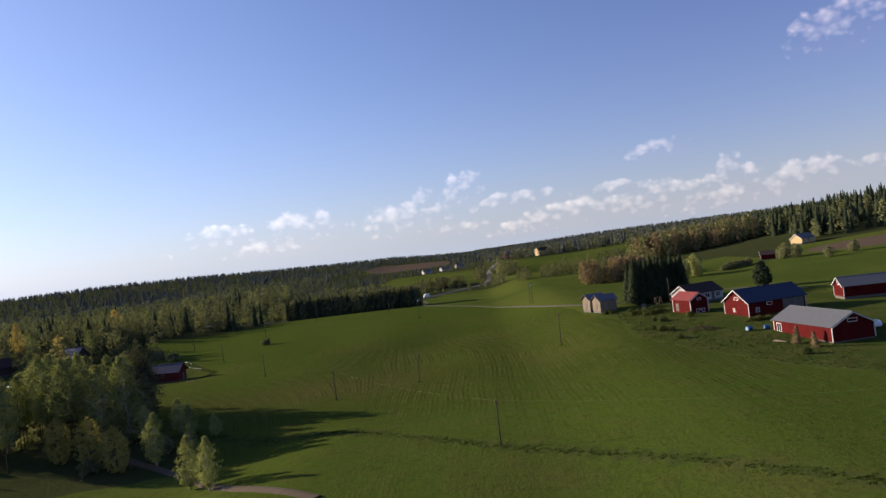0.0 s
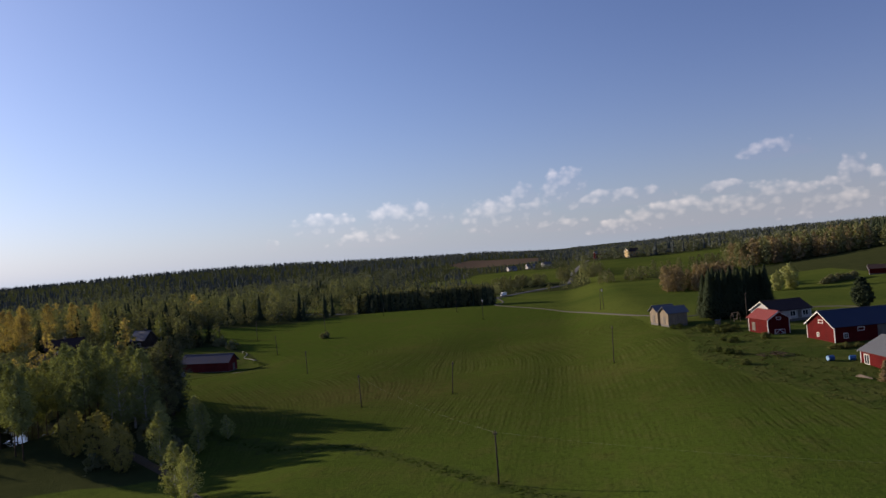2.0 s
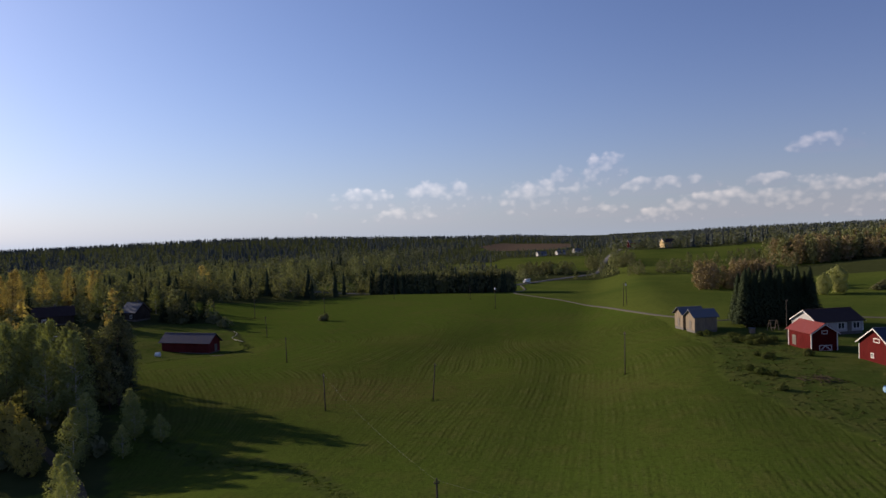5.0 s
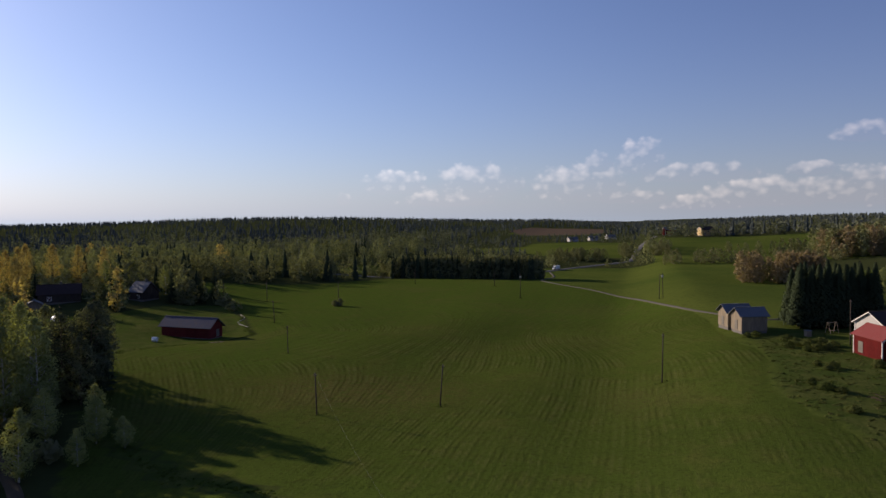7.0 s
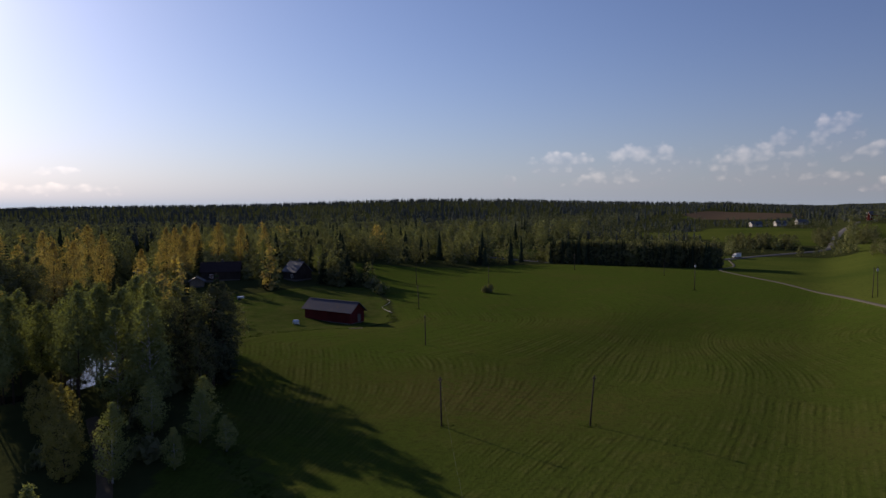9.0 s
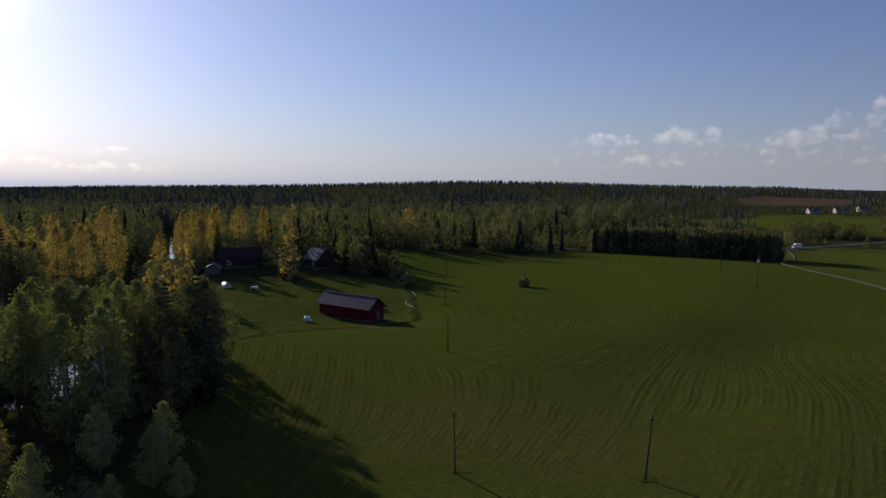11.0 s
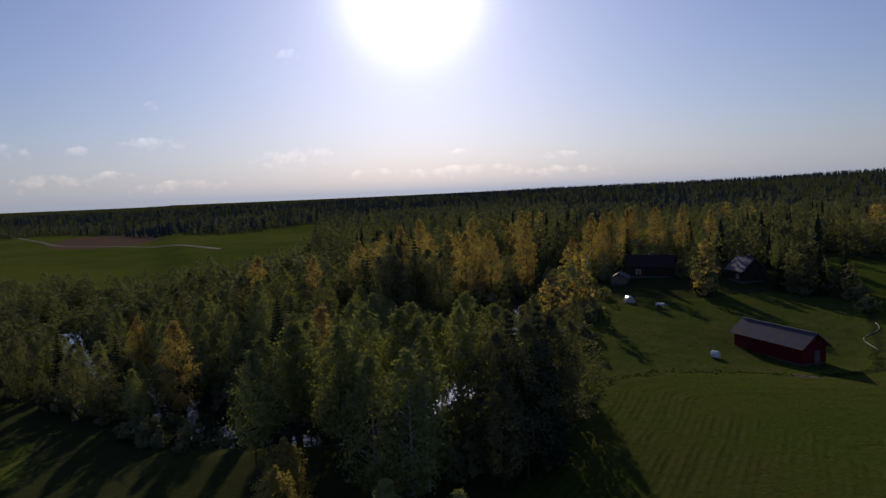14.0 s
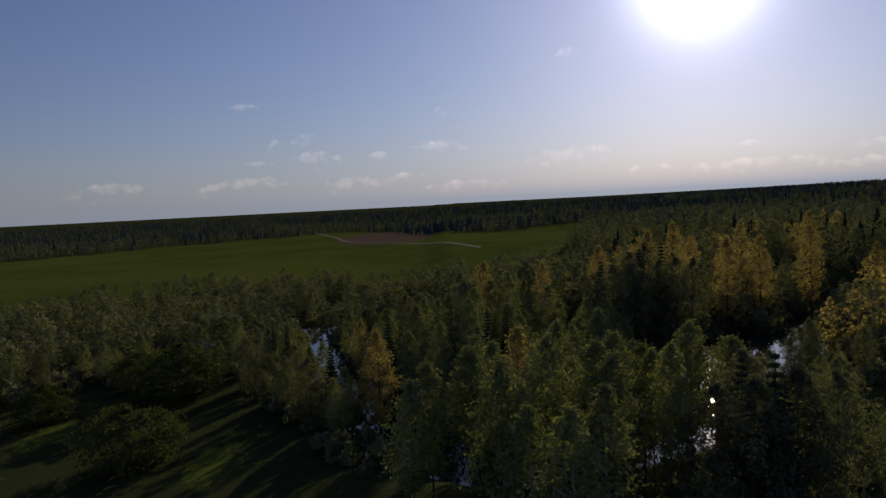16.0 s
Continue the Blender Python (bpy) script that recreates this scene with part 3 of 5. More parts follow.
def ground_material():
    m, t, out = material("grassland_and_woodland_floor")
    pos = t.nodes.new("ShaderNodeNewGeometry").outputs["Position"]

    def att(name):
        a = t.nodes.new("ShaderNodeAttribute")
        a.attribute_name = name
        return a.outputs["Fac"]

    fine = noise_tex(t, 2.2, 6, 0.7, vec=pos)
    tuft = noise_tex(t, 0.75, 3, 0.65, vec=pos)
    mid = noise_tex(t, 0.22, 4, 0.6, vec=pos)
    big = noise_tex(t, 0.035, 3, 0.55, vec=pos)
    huge = noise_tex(t, 0.006, 3, 0.5, vec=pos)
    dry = noise_tex(t, 0.018, 3, 0.6, vec=pos)
    dry0 = noise_tex(t, 0.05, 3, 0.6, vec=pos)
    # drill rows that follow the edge of the field, broken and uneven
    lane = mth(t, "ADD", att("lane"), mth(t, "ADD", mth(t, "MULTIPLY", big, 2.5), mth(t, "MULTIPLY", mid, 0.22)))
    wave = mth(t, "ADD", mth(t, "MULTIPLY", mth(t, "SINE", mth(t, "MULTIPLY", lane, 6.3)), 0.62), mth(t, "MULTIPLY", mth(t, "SINE", mth(t, "MULTIPLY", lane, 2.1)), 0.38))
    worn = mth(t, "MULTIPLY", mth(t, "ADD", 0.2, ramp_fac(t, mid, 0.38, 0.62)), mth(t, "MULTIPLY", ramp_fac(t, dry0, 0.36, 0.58), mth(t, "ADD", 0.3, att("rows"))), True)
    row = mth(t, "MULTIPLY", ramp_fac(t, wave, -0.1, 0.9), worn)
    ridge = mth(t, "MULTIPLY", ramp_fac(t, mth(t, "MULTIPLY", wave, -1.0), 0.0, 0.9), worn)
    mown = mix_col(t, ramp_fac(t, big, 0.35, 0.7), (0.044, 0.058, 0.012), (0.058, 0.072, 0.015))
    mown = mix_col(t, att("lush"), mown, (0.060, 0.090, 0.014))
    mown = mix_col(t, mth(t, "MULTIPLY", ramp_fac(t, mid, 0.45, 0.75), 0.4), mown, (0.088, 0.080, 0.023))
    mown = mix_col(t, mth(t, "MULTIPLY", mth(t, "MULTIPLY", ramp_fac(t, dry, 0.5, 0.66), ramp_fac(t, fine, 0.35, 0.6)), 0.45), mown, (0.100, 0.072, 0.030))
    mown = mix_col(t, mth(t, "MULTIPLY", att("dry"), ramp_fac(t, tuft, 0.3, 0.6)), mown, (0.105, 0.072, 0.030))
    mown = mix_col(t, mth(t, "MULTIPLY", ridge, 0.5), mown, (0.092, 0.098, 0.030))
    mown = mix_col(t, mth(t, "MULTIPLY", row, 0.5), mown, (0.026, 0.036, 0.008))
    mown = mix_col(t, mth(t, "MULTIPLY", ramp_fac(t, fine, 0.45, 0.7), 0.6), mown, (0.030, 0.040, 0.010))
    mown = mix_col(t, mth(t, "MULTIPLY", ramp_fac(t, tuft, 0.5, 0.75), 0.5), mown, (0.032, 0.042, 0.010))
    farm = mix_col(t, ramp_fac(t, big, 0.35, 0.65), (0.056, 0.080, 0.016), (0.074, 0.095, 0.019))
    farm = mix_col(t, ramp_fac(t, huge, 0.45, 0.6), farm, (0.084, 0.104, 0.021))
    farm = mix_col(t, mth(t, "MULTIPLY", ramp_fac(t, tuft, 0.48, 0.7), 0.45), farm, (0.032, 0.042, 0.011))
    rough = mix_col(t, ramp_fac(t, mid, 0.35, 0.65), (0.044, 0.066, 0.014), (0.070, 0.080, 0.022))
    rough = mix_col(t, ramp_fac(t, fine, 0.52, 0.7), rough, (0.036, 0.050, 0.010))
    rough = mix_col(t, mth(t, "MULTIPLY", ramp_fac(t, tuft, 0.45, 0.7), 0.6), rough, (0.04, 0.052, 0.012))
    # dark floor; also stands for tree shade on the willow meadow
    wood = mix_col(t, mid, (0.026, 0.035, 0.013), (0.052, 0.058, 0.022))
    earth = mix_col(t, mid, (0.085, 0.062, 0.045), (0.12, 0.09, 0.065))
    edge = mth(t, "MULTIPLY", mth(t, "SUBTRACT", mid, 0.5), 0.6)
    c = mix_col(t, ramp_fac(t, mth(t, "ADD", att("farm"), edge), 0.35, 0.65), wood, farm)
    c = mix_col(t, ramp_fac(t, mth(t, "ADD", att("plough"), edge), 0.4, 0.6), c, earth)
    c = mix_col(t, ramp_fac(t, mth(t, "ADD", att("rough"), edge), 0.3, 0.8), c, rough)
    c = mix_col(t, ramp_fac(t, mth(t, "ADD", att("mown"), edge), 0.35, 0.65), c, mown)
    b = mth(t, "ADD", mth(t, "ADD", mth(t, "MULTIPLY", fine, 0.5), mth(t, "MULTIPLY", tuft, 0.4)), mth(t, "ADD", mth(t, "MULTIPLY", mid, 0.8), mth(t, "MULTIPLY", row, -0.12)))
    return finish(m, t, out, c, 0.95, bump=b, bump_dist=0.32, spec=0.0)


ground = new("ground", ground_me)
ground_me.materials.append(ground_material())
tagged(ground, "rolling mown green hay field, rough grass and woodland floor", "ground", kind="structure")


def ribbon(name, line, width, lift, mat, label, category, edge=0.5):
    """A strip draped over the ground along a smoothed line."""
    pts = [Vector((*p, 0)) for p in line]
    dense = []
    for i in range(len(pts) - 1):
        p0, p1, p2, p3 = pts[max(i - 1, 0)], pts[i], pts[i + 1], pts[min(i + 2, len(pts) - 1)]
        n = max(2, int((p2 - p1).length / 3))
        for k in range(n):
            u = k / n
            dense.append(0.5 * (2 * p1 + (p2 - p0) * u + (2 * p0 - 5 * p1 + 4 * p2 - p3) * u * u + (3 * p1 - p0 - 3 * p2 + p3) * u ** 3))
    dense.append(pts[-1])
    rng = random.Random(7)
    bm = bmesh.new()
    rows = []
    for i, p in enumerate(dense):
        d = (dense[min(i + 1, len(dense) - 1)] - dense[max(i - 1, 0)]).normalized()
        nrm = Vector((-d.y, d.x, 0))
        row = []
        for f in (-1.0, -0.5, 0, 0.5, 1.0):
            q = p + nrm * f * (width / 2) * (1 + (rng.uniform(-edge, edge) * 0.3 if abs(f) == 1 else 0))
            drop = 0.0 if abs(f) < 1 else lift + 0.08
            row.append(bm.verts.new((q.x, q.y, ground_z(q.x, q.y) + lift - drop)))
        rows.append(row)
    for a, b in zip(rows, rows[1:]):
        for k in range(4):
            bm.faces.new((a[k], a[k + 1], b[k + 1], b[k]))
    me = to_mesh(bm, name, True)
    me.materials.append(mat)
    return tagged(new(name, me), label, category, kind="structure")


ribbon("road", ROAD, 5.2, 0.35, M_ASPHALT, "worn grey asphalt country road curving uphill", "road", 0.1)
ribbon("road_gravel_track", TRACK, 1.5, 0.18, M_GRAVEL, "pale gravel farm track across the field", "track")
ribbon("road_west_track", [(-900, -30), (-836, -10), (-740, 20), (-650, 46), (-580, 100), (-520, 130), (-450, 150)], 4.5, 0.3, M_GRAVEL, "gravel farm track across the western fields", "track")
ribbon("road_forest_lane", LANE_WEST, 2.0, 0.2, M_DIRT, "trodden earth lane into the wood", "track")


def river():
    bm = bmesh.new()
    prev = None
    for i, (x, y) in enumerate(RIVER):
        a, b = RIVER[max(i - 1, 0)], RIVER[min(i + 1, len(RIVER) - 1)]
        d = Vector((b[0] - a[0], b[1] - a[1], 0)).normalized()
        half = 30 if 3 <= i <= 6 else 10
        n = Vector((-d.y, d.x, 0)) * half
        cur = (bm.verts.new((x + n.x, y + n.y, WATER_Z)), bm.verts.new((x - n.x, y - n.y, WATER_Z)))
        if prev:
            bm.faces.new((prev[0], cur[0], cur[1], prev[1]))
        prev = cur
    me = to_mesh(bm, "water")
    me.materials.append(M_WATER)
    return tagged(new("water", me), "still dark river between wooded banks reflecting the sky", "river", kind="structure")


river()


# ---- buildings ----
def frame_and_pane(parent, face, u, v, w, h, dims, kind):
    """A window, door or hatch on a face of a gabled house; u along the face, v up."""
    L, W = dims
    bar = 0.11
    put = {"s": lambda a, b, c: (a, -W / 2 - c, b), "n": lambda a, b, c: (-a, W / 2 + c, b), "w": lambda a, b, c: (-L / 2 - c, -a, b), "e": lambda a, b, c: (L / 2 + c, a, b)}[face]

    def slab(u0, u1, v0, v1, d0, d1):
        p, q = put(u0, v0, d0), put(u1, v1, d1)
        return box_mesh(min(p[0], q[0]), max(p[0], q[0]), min(p[1], q[1]), max(p[1], q[1]), min(p[2], q[2]), max(p[2], q[2]))

    if kind == "shutter":
        hatch = part("shutter", slab(u - w / 2, u + w / 2, v, v + h, -0.02, 0.03), M_RED, parent, "red board shutter in a white frame")
        for b in ((u - w / 2 - bar, u - w / 2, v - bar, v + h + bar), (u + w / 2, u + w / 2 + bar, v - bar, v + h + bar), (u - w / 2, u + w / 2, v + h, v + h + bar), (u - w / 2, u + w / 2, v - bar, v)):
            part("frame", slab(*b, -0.02, 0.06), M_WHITE, hatch, "white painted board")
    elif kind == "window":
        win = part("window", slab(u - w / 2, u + w / 2, v, v + h, -0.02, 0.02), M_PANE, parent, "dark window pane")
        bars = [(u - w / 2 - bar, u - w / 2, v - bar, v + h + bar), (u + w / 2, u + w / 2 + bar, v - bar, v + h + bar), (u - w / 2, u + w / 2, v + h, v + h + bar), (u - w / 2, u + w / 2, v - bar, v), (u - 0.04, u + 0.04, v, v + h)]
        for b in bars:
            part("frame", slab(*b, -0.02, 0.06), M_WHITE, win, "white painted window board")
    else:
        mats = {"door": M_DOOR, "reddoor": M_DARKRED, "hatch": M_DARKRED}
        d = part("door", slab(u - w / 2, u + w / 2, v, v + h, -0.02, 0.07), mats[kind], parent, "grey plank door" if kind == "door" else "red plank door with white battens")
        if kind != "door":
            bars = [(u - w / 2 - bar, u - w / 2, v, v + h), (u + w / 2, u + w / 2 + bar, v, v + h), (u - w / 2 - bar, u + w / 2 + bar, v + h, v + h + bar), (u - w / 2 - bar, u + w / 2 + bar, v - 0.02, v + bar)]
            for b in bars:
                part("batten", slab(*b, 0.0, 0.10), M_WHITE, d, "white painted batten")
            for sgn in (-1, 1):
                n = 6
                for i in range(n):
                    f = (i + 0.5) / n
                    part("batten", slab(u + sgn * w / 2 * f - w / n / 3.2, u + sgn * w / 2 * f + w / n / 3.2, v + h * (1 - f) - h / n / 2, v + h * (1 - f) + h / n / 2, 0.02, 0.09), M_WHITE, d)


def gabled(name, x, y, z, yaw, L, W, eave, ridge, wall_mat, roof_mat, label, category, openings=(), trim=True, over=0.45, chimney=None, base=0.35, group=""):
    """A gabled building: ridge along its own x, eave and ridge heights over the ground."""
    e = thing(name, x, y, z, yaw, label, category, group)
    bm = bmesh.new()
    for sx in (-1, 1):
        pts = [(-W / 2, base), (W / 2, base), (W / 2, eave), (0, ridge), (-W / 2, eave)]
        vs = [bm.verts.new((sx * L / 2, a, b)) for a, b in pts]
        bm.faces.new(vs if sx > 0 else vs[::-1])
    bm.verts.ensure_lookup_table()
    for k in range(5):
        a, b = bm.verts[k], bm.verts[(k + 1) % 5]
        c, d = bm.verts[5 + (k + 1) % 5], bm.verts[5 + k]
        bm.faces.new((a, b, c, d))
    bmesh.ops.recalc_face_normals(bm, faces=bm.faces[:])
    part("wall", to_mesh(bm), wall_mat, e)
    part("foundation", box_mesh(-L / 2 + 0.06, L / 2 - 0.06, -W / 2 + 0.06, W / 2 - 0.06, -2.5, base + 0.01), M_STONE, e, "rough stone foundation")
    slope = math.atan2(ridge - eave, W / 2)
    run = W / 2 / math.cos(slope) + over
    for s in (-1, 1):
        bm = bmesh.new()
        box_bm(bm, -L / 2 - over, L / 2 + over, 0, run, 0.02, 0.12)
        me = to_mesh(bm)
        ob = part("roof", me, roof_mat, e)
        ob.matrix_local = Matrix.Translation((0, 0, ridge)) @ Matrix.Rotation(math.pi if s < 0 else 0, 4, "Z") @ Matrix.Rotation(-slope, 4, "X")
    part("ridge_cap", box_mesh(-L / 2 - over, L / 2 + over, -0.16, 0.16, ridge + 0.07, ridge + 0.15), roof_mat, e)
    if trim:
        for sx in (-1, 1):
            for s in (-1, 1):
                ob = part("bargeboard", box_mesh(-0.03, 0.03, 0.0, run + 0.02, -0.13, 0.03), M_WHITE, e, "white bargeboard")
                ob.matrix_local = Matrix.Translation((sx * (L / 2 + over + 0.03), 0, ridge)) @ Matrix.Rotation(math.pi if s < 0 else 0, 4, "Z") @ Matrix.Rotation(-slope, 4, "X")
                cx, cy = sx * (L / 2 + 0.02), s * (W / 2 + 0.02)
                part("corner_board", box_mesh(cx - 0.07, cx + 0.07, cy - 0.07, cy + 0.07, base, eave - 0.05), M_WHITE, e, "white corner board")
    for o in openings:
        frame_and_pane(e, *o[:5], (L, W), o[5])
    if chimney:
        cx, h = chimney
        part("chimney", box_mesh(cx - 0.35, cx + 0.35, -0.35, 0.35, ridge - 0.6, ridge + h), M_STONE, e, "masonry chimney")
    return e


def put_gabled(name, px, py, ex, ey, L, W, *rest, **kw):
    """Place by the near corner of the west gable (px, py) and the direction (ex, ey) of the ridge."""
    n = math.hypot(ex, ey)
    ex, ey = ex / n, ey / n
    cx, cy = px + ex * L / 2 - ey * W / 2, py + ey * L / 2 + ex * W / 2
    zs = kw.pop("z", None)
    z = ground_z(cx, cy) if zs is None else zs
    return gabled(name, cx, cy, z, math.degrees(math.atan2(ey, ex)), L, W, *rest, **kw)


put_gabled("barn", 64.0, 161.0, 0.967, 0.253, 15.0, 9.0, 3.7, 6.4, M_RED, M_ROOF_BLUE, "red wooden barn with a dark blue metal roof and white trim", "barn",
           openings=[("w", 0.3, 4.1, 1.35, 0.5, "shutter"), ("w", -0.9, 1.3, 0.55, 0.65, "window"), ("s", -5.2, 1.3, 0.75, 0.85, "window"), ("s", -2.0, 2.6, 1.3, 0.55, "shutter"), ("s", 4.2, 0.4, 5.5, 3.0, "door")], z=6.45)
# long barn, ridge running north to south
put_gabled("barn", 62.1, 143.4, 0.172, -0.985, 17.3, 8.3, 3.1, 5.3, M_RED, M_ROOF_GREY, "long red wooden barn with a grey metal roof and white trim", "barn",
           openings=[("s", -7.0, 0.9, 1.3, 1.5, "window"), ("e", 0.0, 3.6, 1.7, 0.5, "shutter")], z=5.2)
put_gabled("shed", 53.7, 184.6, 0.28, -0.96, 7.8, 5.0, 3.9, 5.5, M_RED, M_ROOF_RED, "small red wooden shed with a faded red metal roof", "shed",
           openings=[("s", -1.9, 0.9, 1.3, 1.9, "door"), ("e", 0.1, 3.7, 0.9, 0.45, "shutter"), ("e", 0.2, 0.4, 2.2, 1.0, "hatch")], z=6.55)
for _px, _py, _l in ((38.0, 202.6, 5.4), (36.0, 208.2, 5.2)):
    put_gabled("granary", _px, _py, 0.94, 0.34, _l, 4.4, 3.5, 4.9, M_GREYWOOD, M_ROOF_SLATE, "weathered grey log granary with a blue-grey metal roof", "shed",
               openings=[("w", 0.0, 0.5, 1.1, 1.9, "door")], trim=False, over=0.5, z=7.1, group="pair of granaries beside the track")
put_gabled("barn", 90.5, 171.0, 0.985, -0.10, 12.0, 5.8, 3.0, 4.9, M_RED, M_ROOF_GREY, "red wooden barn with a light grey metal roof", "barn",
           openings=[("w", 0.0, 3.2, 0.8, 0.7, "window")], z=7.3)
put_gabled("farmhouse", 62.3, 197.2, 0.91, 0.40, 11.0, 8.0, 2.7, 4.9, M_PLASTER, M_ROOF_DARK, "pale rendered farmhouse with a dark brown roof", "house",
           openings=[("w", 0.0, 1.0, 1.4, 1.2, "window"), ("s", 0.2, 1.0, 1.5, 1.2, "window"), ("s", 3.9, 1.0, 1.5, 1.2, "window"), ("s", 2.2, 0.4, 1.0, 2.0, "door"), ("s", -4.0, 1.0, 1.5, 1.2, "window")], z=7.3)
put_gabled("barn", -103.9, 207.4, 0.9965, -0.083, 15.6, 5.0, 3.3, 5.3, M_DARKRED, M_ROOF_OLD, "old dark red field barn with a patched tin roof", "barn",
           openings=[("e", 0.6, 0.5, 1.1, 1.9, "door")], trim=False, over=0.7, z=0.55)
put_gabled("cottage", -153.9, 255.0, 0.97, -0.24, 7.6, 6.6, 3.0, 6.2, M_BROWNWOOD, M_ROOF_SLATE, "dark wooden cottage with a pale grey roof among trees", "house",
           openings=[("s", 1.5, 0.9, 1.0, 1.0, "window")], chimney=(1.5, 0.9), trim=False)
put_gabled("farmhouse", -178.0, 240.0, 0.75, 0.66, 13.0, 8.0, 3.2, 6.2, M_BROWNWOOD, M_ROOF_DARK, "dark old farmhouse half hidden by trees", "house",
           openings=[("s", -3.0, 0.9, 1.2, 1.3, "reddoor")], chimney=(0.5, 0.9), trim=False)
put_gabled("shed", -170.0, 234.0, -0.7, 0.7, 5.0, 4.5, 2.0, 3.2, M_GREYWOOD, M_ROOF_GREY, "small grey garden shed with a tin roof", "shed", trim=False)
put_gabled("cabin", -172.0, 66.0, 0.8, 0.6, 9.0, 6.0, 2.6, 4.2, M_DARKRED, M_ROOF_SLATE, "low cabin with a grey roof by the river", "house", trim=False)
# houses along the far road and on the hills
put_gabled("farmhouse", 68.0, 690.0, 0.9, 0.4, 11.0, 9.0, 5.2, 8.0, M_OCHRE, M_ROOF_DARK, "ochre two-storey farmhouse on the far hill", "house",
           openings=[("s", -3.0, 1.0, 1.2, 1.4, "window"), ("s", 3.0, 1.0, 1.2, 1.4, "window"), ("s", 0.0, 3.6, 1.2, 1.2, "window")])
put_gabled("farmhouse", 39.0, 728.0, 0.95, 0.3, 10.0, 8.0, 5.0, 7.5, M_RED, M_ROOF_GREY, "red two-storey house beside the far road", "house",
           openings=[("s", -2.5, 1.0, 1.2, 1.4, "window"), ("s", 2.5, 1.0, 1.2, 1.4, "window")])
for _px, _py in ((-50.0, 748.0), (-31.0, 758.0), (-15.0, 790.0)):
    put_gabled("farmhouse", _px, _py, 0.9, 0.45, 9.0, 7.0, 2.6, 4.8, M_PLASTER, M_ROOF_GREY, "pale house among trees beyond the field", "house", openings=[("s", 0.0, 1.0, 1.4, 1.3, "window")])
put_gabled("shed", 131.5, 320.0, 0.9, -0.3, 6.0, 4.5, 2.4, 3.8, M_RED, M_ROOF_DARK, "small red shed at the foot of the hill", "shed")
put_gabled("farmhouse", 174.0, 372.0, 0.85, 0.4, 9.5, 7.0, 2.8, 5.2, M_OCHRE, M_ROOF_GREY, "pale yellow house at the edge of the wood", "house", openings=[("s", 0.0, 1.0, 1.4, 1.3, "window")])


# ---- poles and wires ----
def utility_pole(x, y, h, lean=0.0, turn=20.0, lamp=False):
    z = ground_z(x, y)
    e = thing("utility_pole", x, y, z - 0.1, turn, "weathered grey wooden pole standing in the field", "pole", "line of poles across the field")
    bm = bmesh.new()
    tube(bm, [(0, 0, -0.5), (lean * 0.5, 0, h * 0.5), (lean, 0, h)], [0.11, 0.098, 0.08], 8)
    part("pole", to_mesh(bm, smooth=True), M_POLE, e)
    part("crossarm", box_mesh(lean - 0.24, lean + 0.24, -0.04, 0.04, h - 0.5, h - 0.42), M_POLE, e)
    for dx in (-0.19, 0.19):
        bm = bmesh.new()
        tube(bm, [(lean + dx, 0, h - 0.43), (lean + dx, 0, h - 0.36), (lean + dx, 0, h - 0.34), (lean + dx, 0, h - 0.22)], [0.025, 0.035, 0.05, 0.035], 8)
        part("insulator", to_mesh(bm, smooth=True), M_INSUL, e, "brown glazed insulator")
    if lamp:
        part("transformer", box_mesh(lean - 0.25, lean + 0.25, -0.42, -0.12, h - 1.3, h - 0.6, bevel=0.04), M_STEEL, e, "pale steel box")
    return e


POLES = [(4.1, 92.3, 6.3, 0.0), (-28.4, 144.6, 6.5, -0.15), (21.6, 166.0, 8.0, 0.2), (-11.6, 153.0, 6.6, 0.55), (-56.5, 188.2, 6.2, -0.1), (-82.6, 229.0, 6.5, -0.35),
         (-110.2, 273.0, 7.5, 0.0), (-78.4, 263.8, 8.2, 0.0), (-21.4, 286.5, 8.3, 0.1), (-118.5, 258.6, 8.4, 0.1), (-74.8, 335.0, 6.5, 0.0), (-37.8, 323.0, 6.0, 0.0), (55.2, 192.6, 8.5, 0.0)]
for _k, (_x, _y, _h, _l) in enumerate(POLES):
    utility_pole(_x, _y, _h, _l, 25.0, _k == 8)
for _dx in (-0.6, 0.6):
    utility_pole(24.2 + _dx, 277.5, 8.0, -0.4 * _dx, 0.0, _dx > 0)


def wire(a, b, sag):
    bm = bmesh.new()
    n = 14
    pts = []
    for i in range(n + 1):
        u = i / n
        p = Vector(a).lerp(Vector(b), u)
        pts.append((p.x, p.y, p.z - sag * 4 * u * (1 - u)))
    tube(bm, pts, [0.006] * (n + 1), 4)
    me = to_mesh(bm, "wire")
    me.materials.append(M_WIRE)
    return tagged(new("overhead_wire", me), "thin weathered overhead wire slung between field poles", "wire")


_tops = [(x + l * 0.9, y + l * 0.4, ground_z(x, y) + h - 0.3) for x, y, h, l in POLES]
wire(_tops[1], _tops[0], 0.9)
wire(_tops[0], (58.0, 66.0, ground_z(58.0, 66.0) + 6.4), 0.9)
utility_pole(58.0, 66.0, 6.6, 0.0)


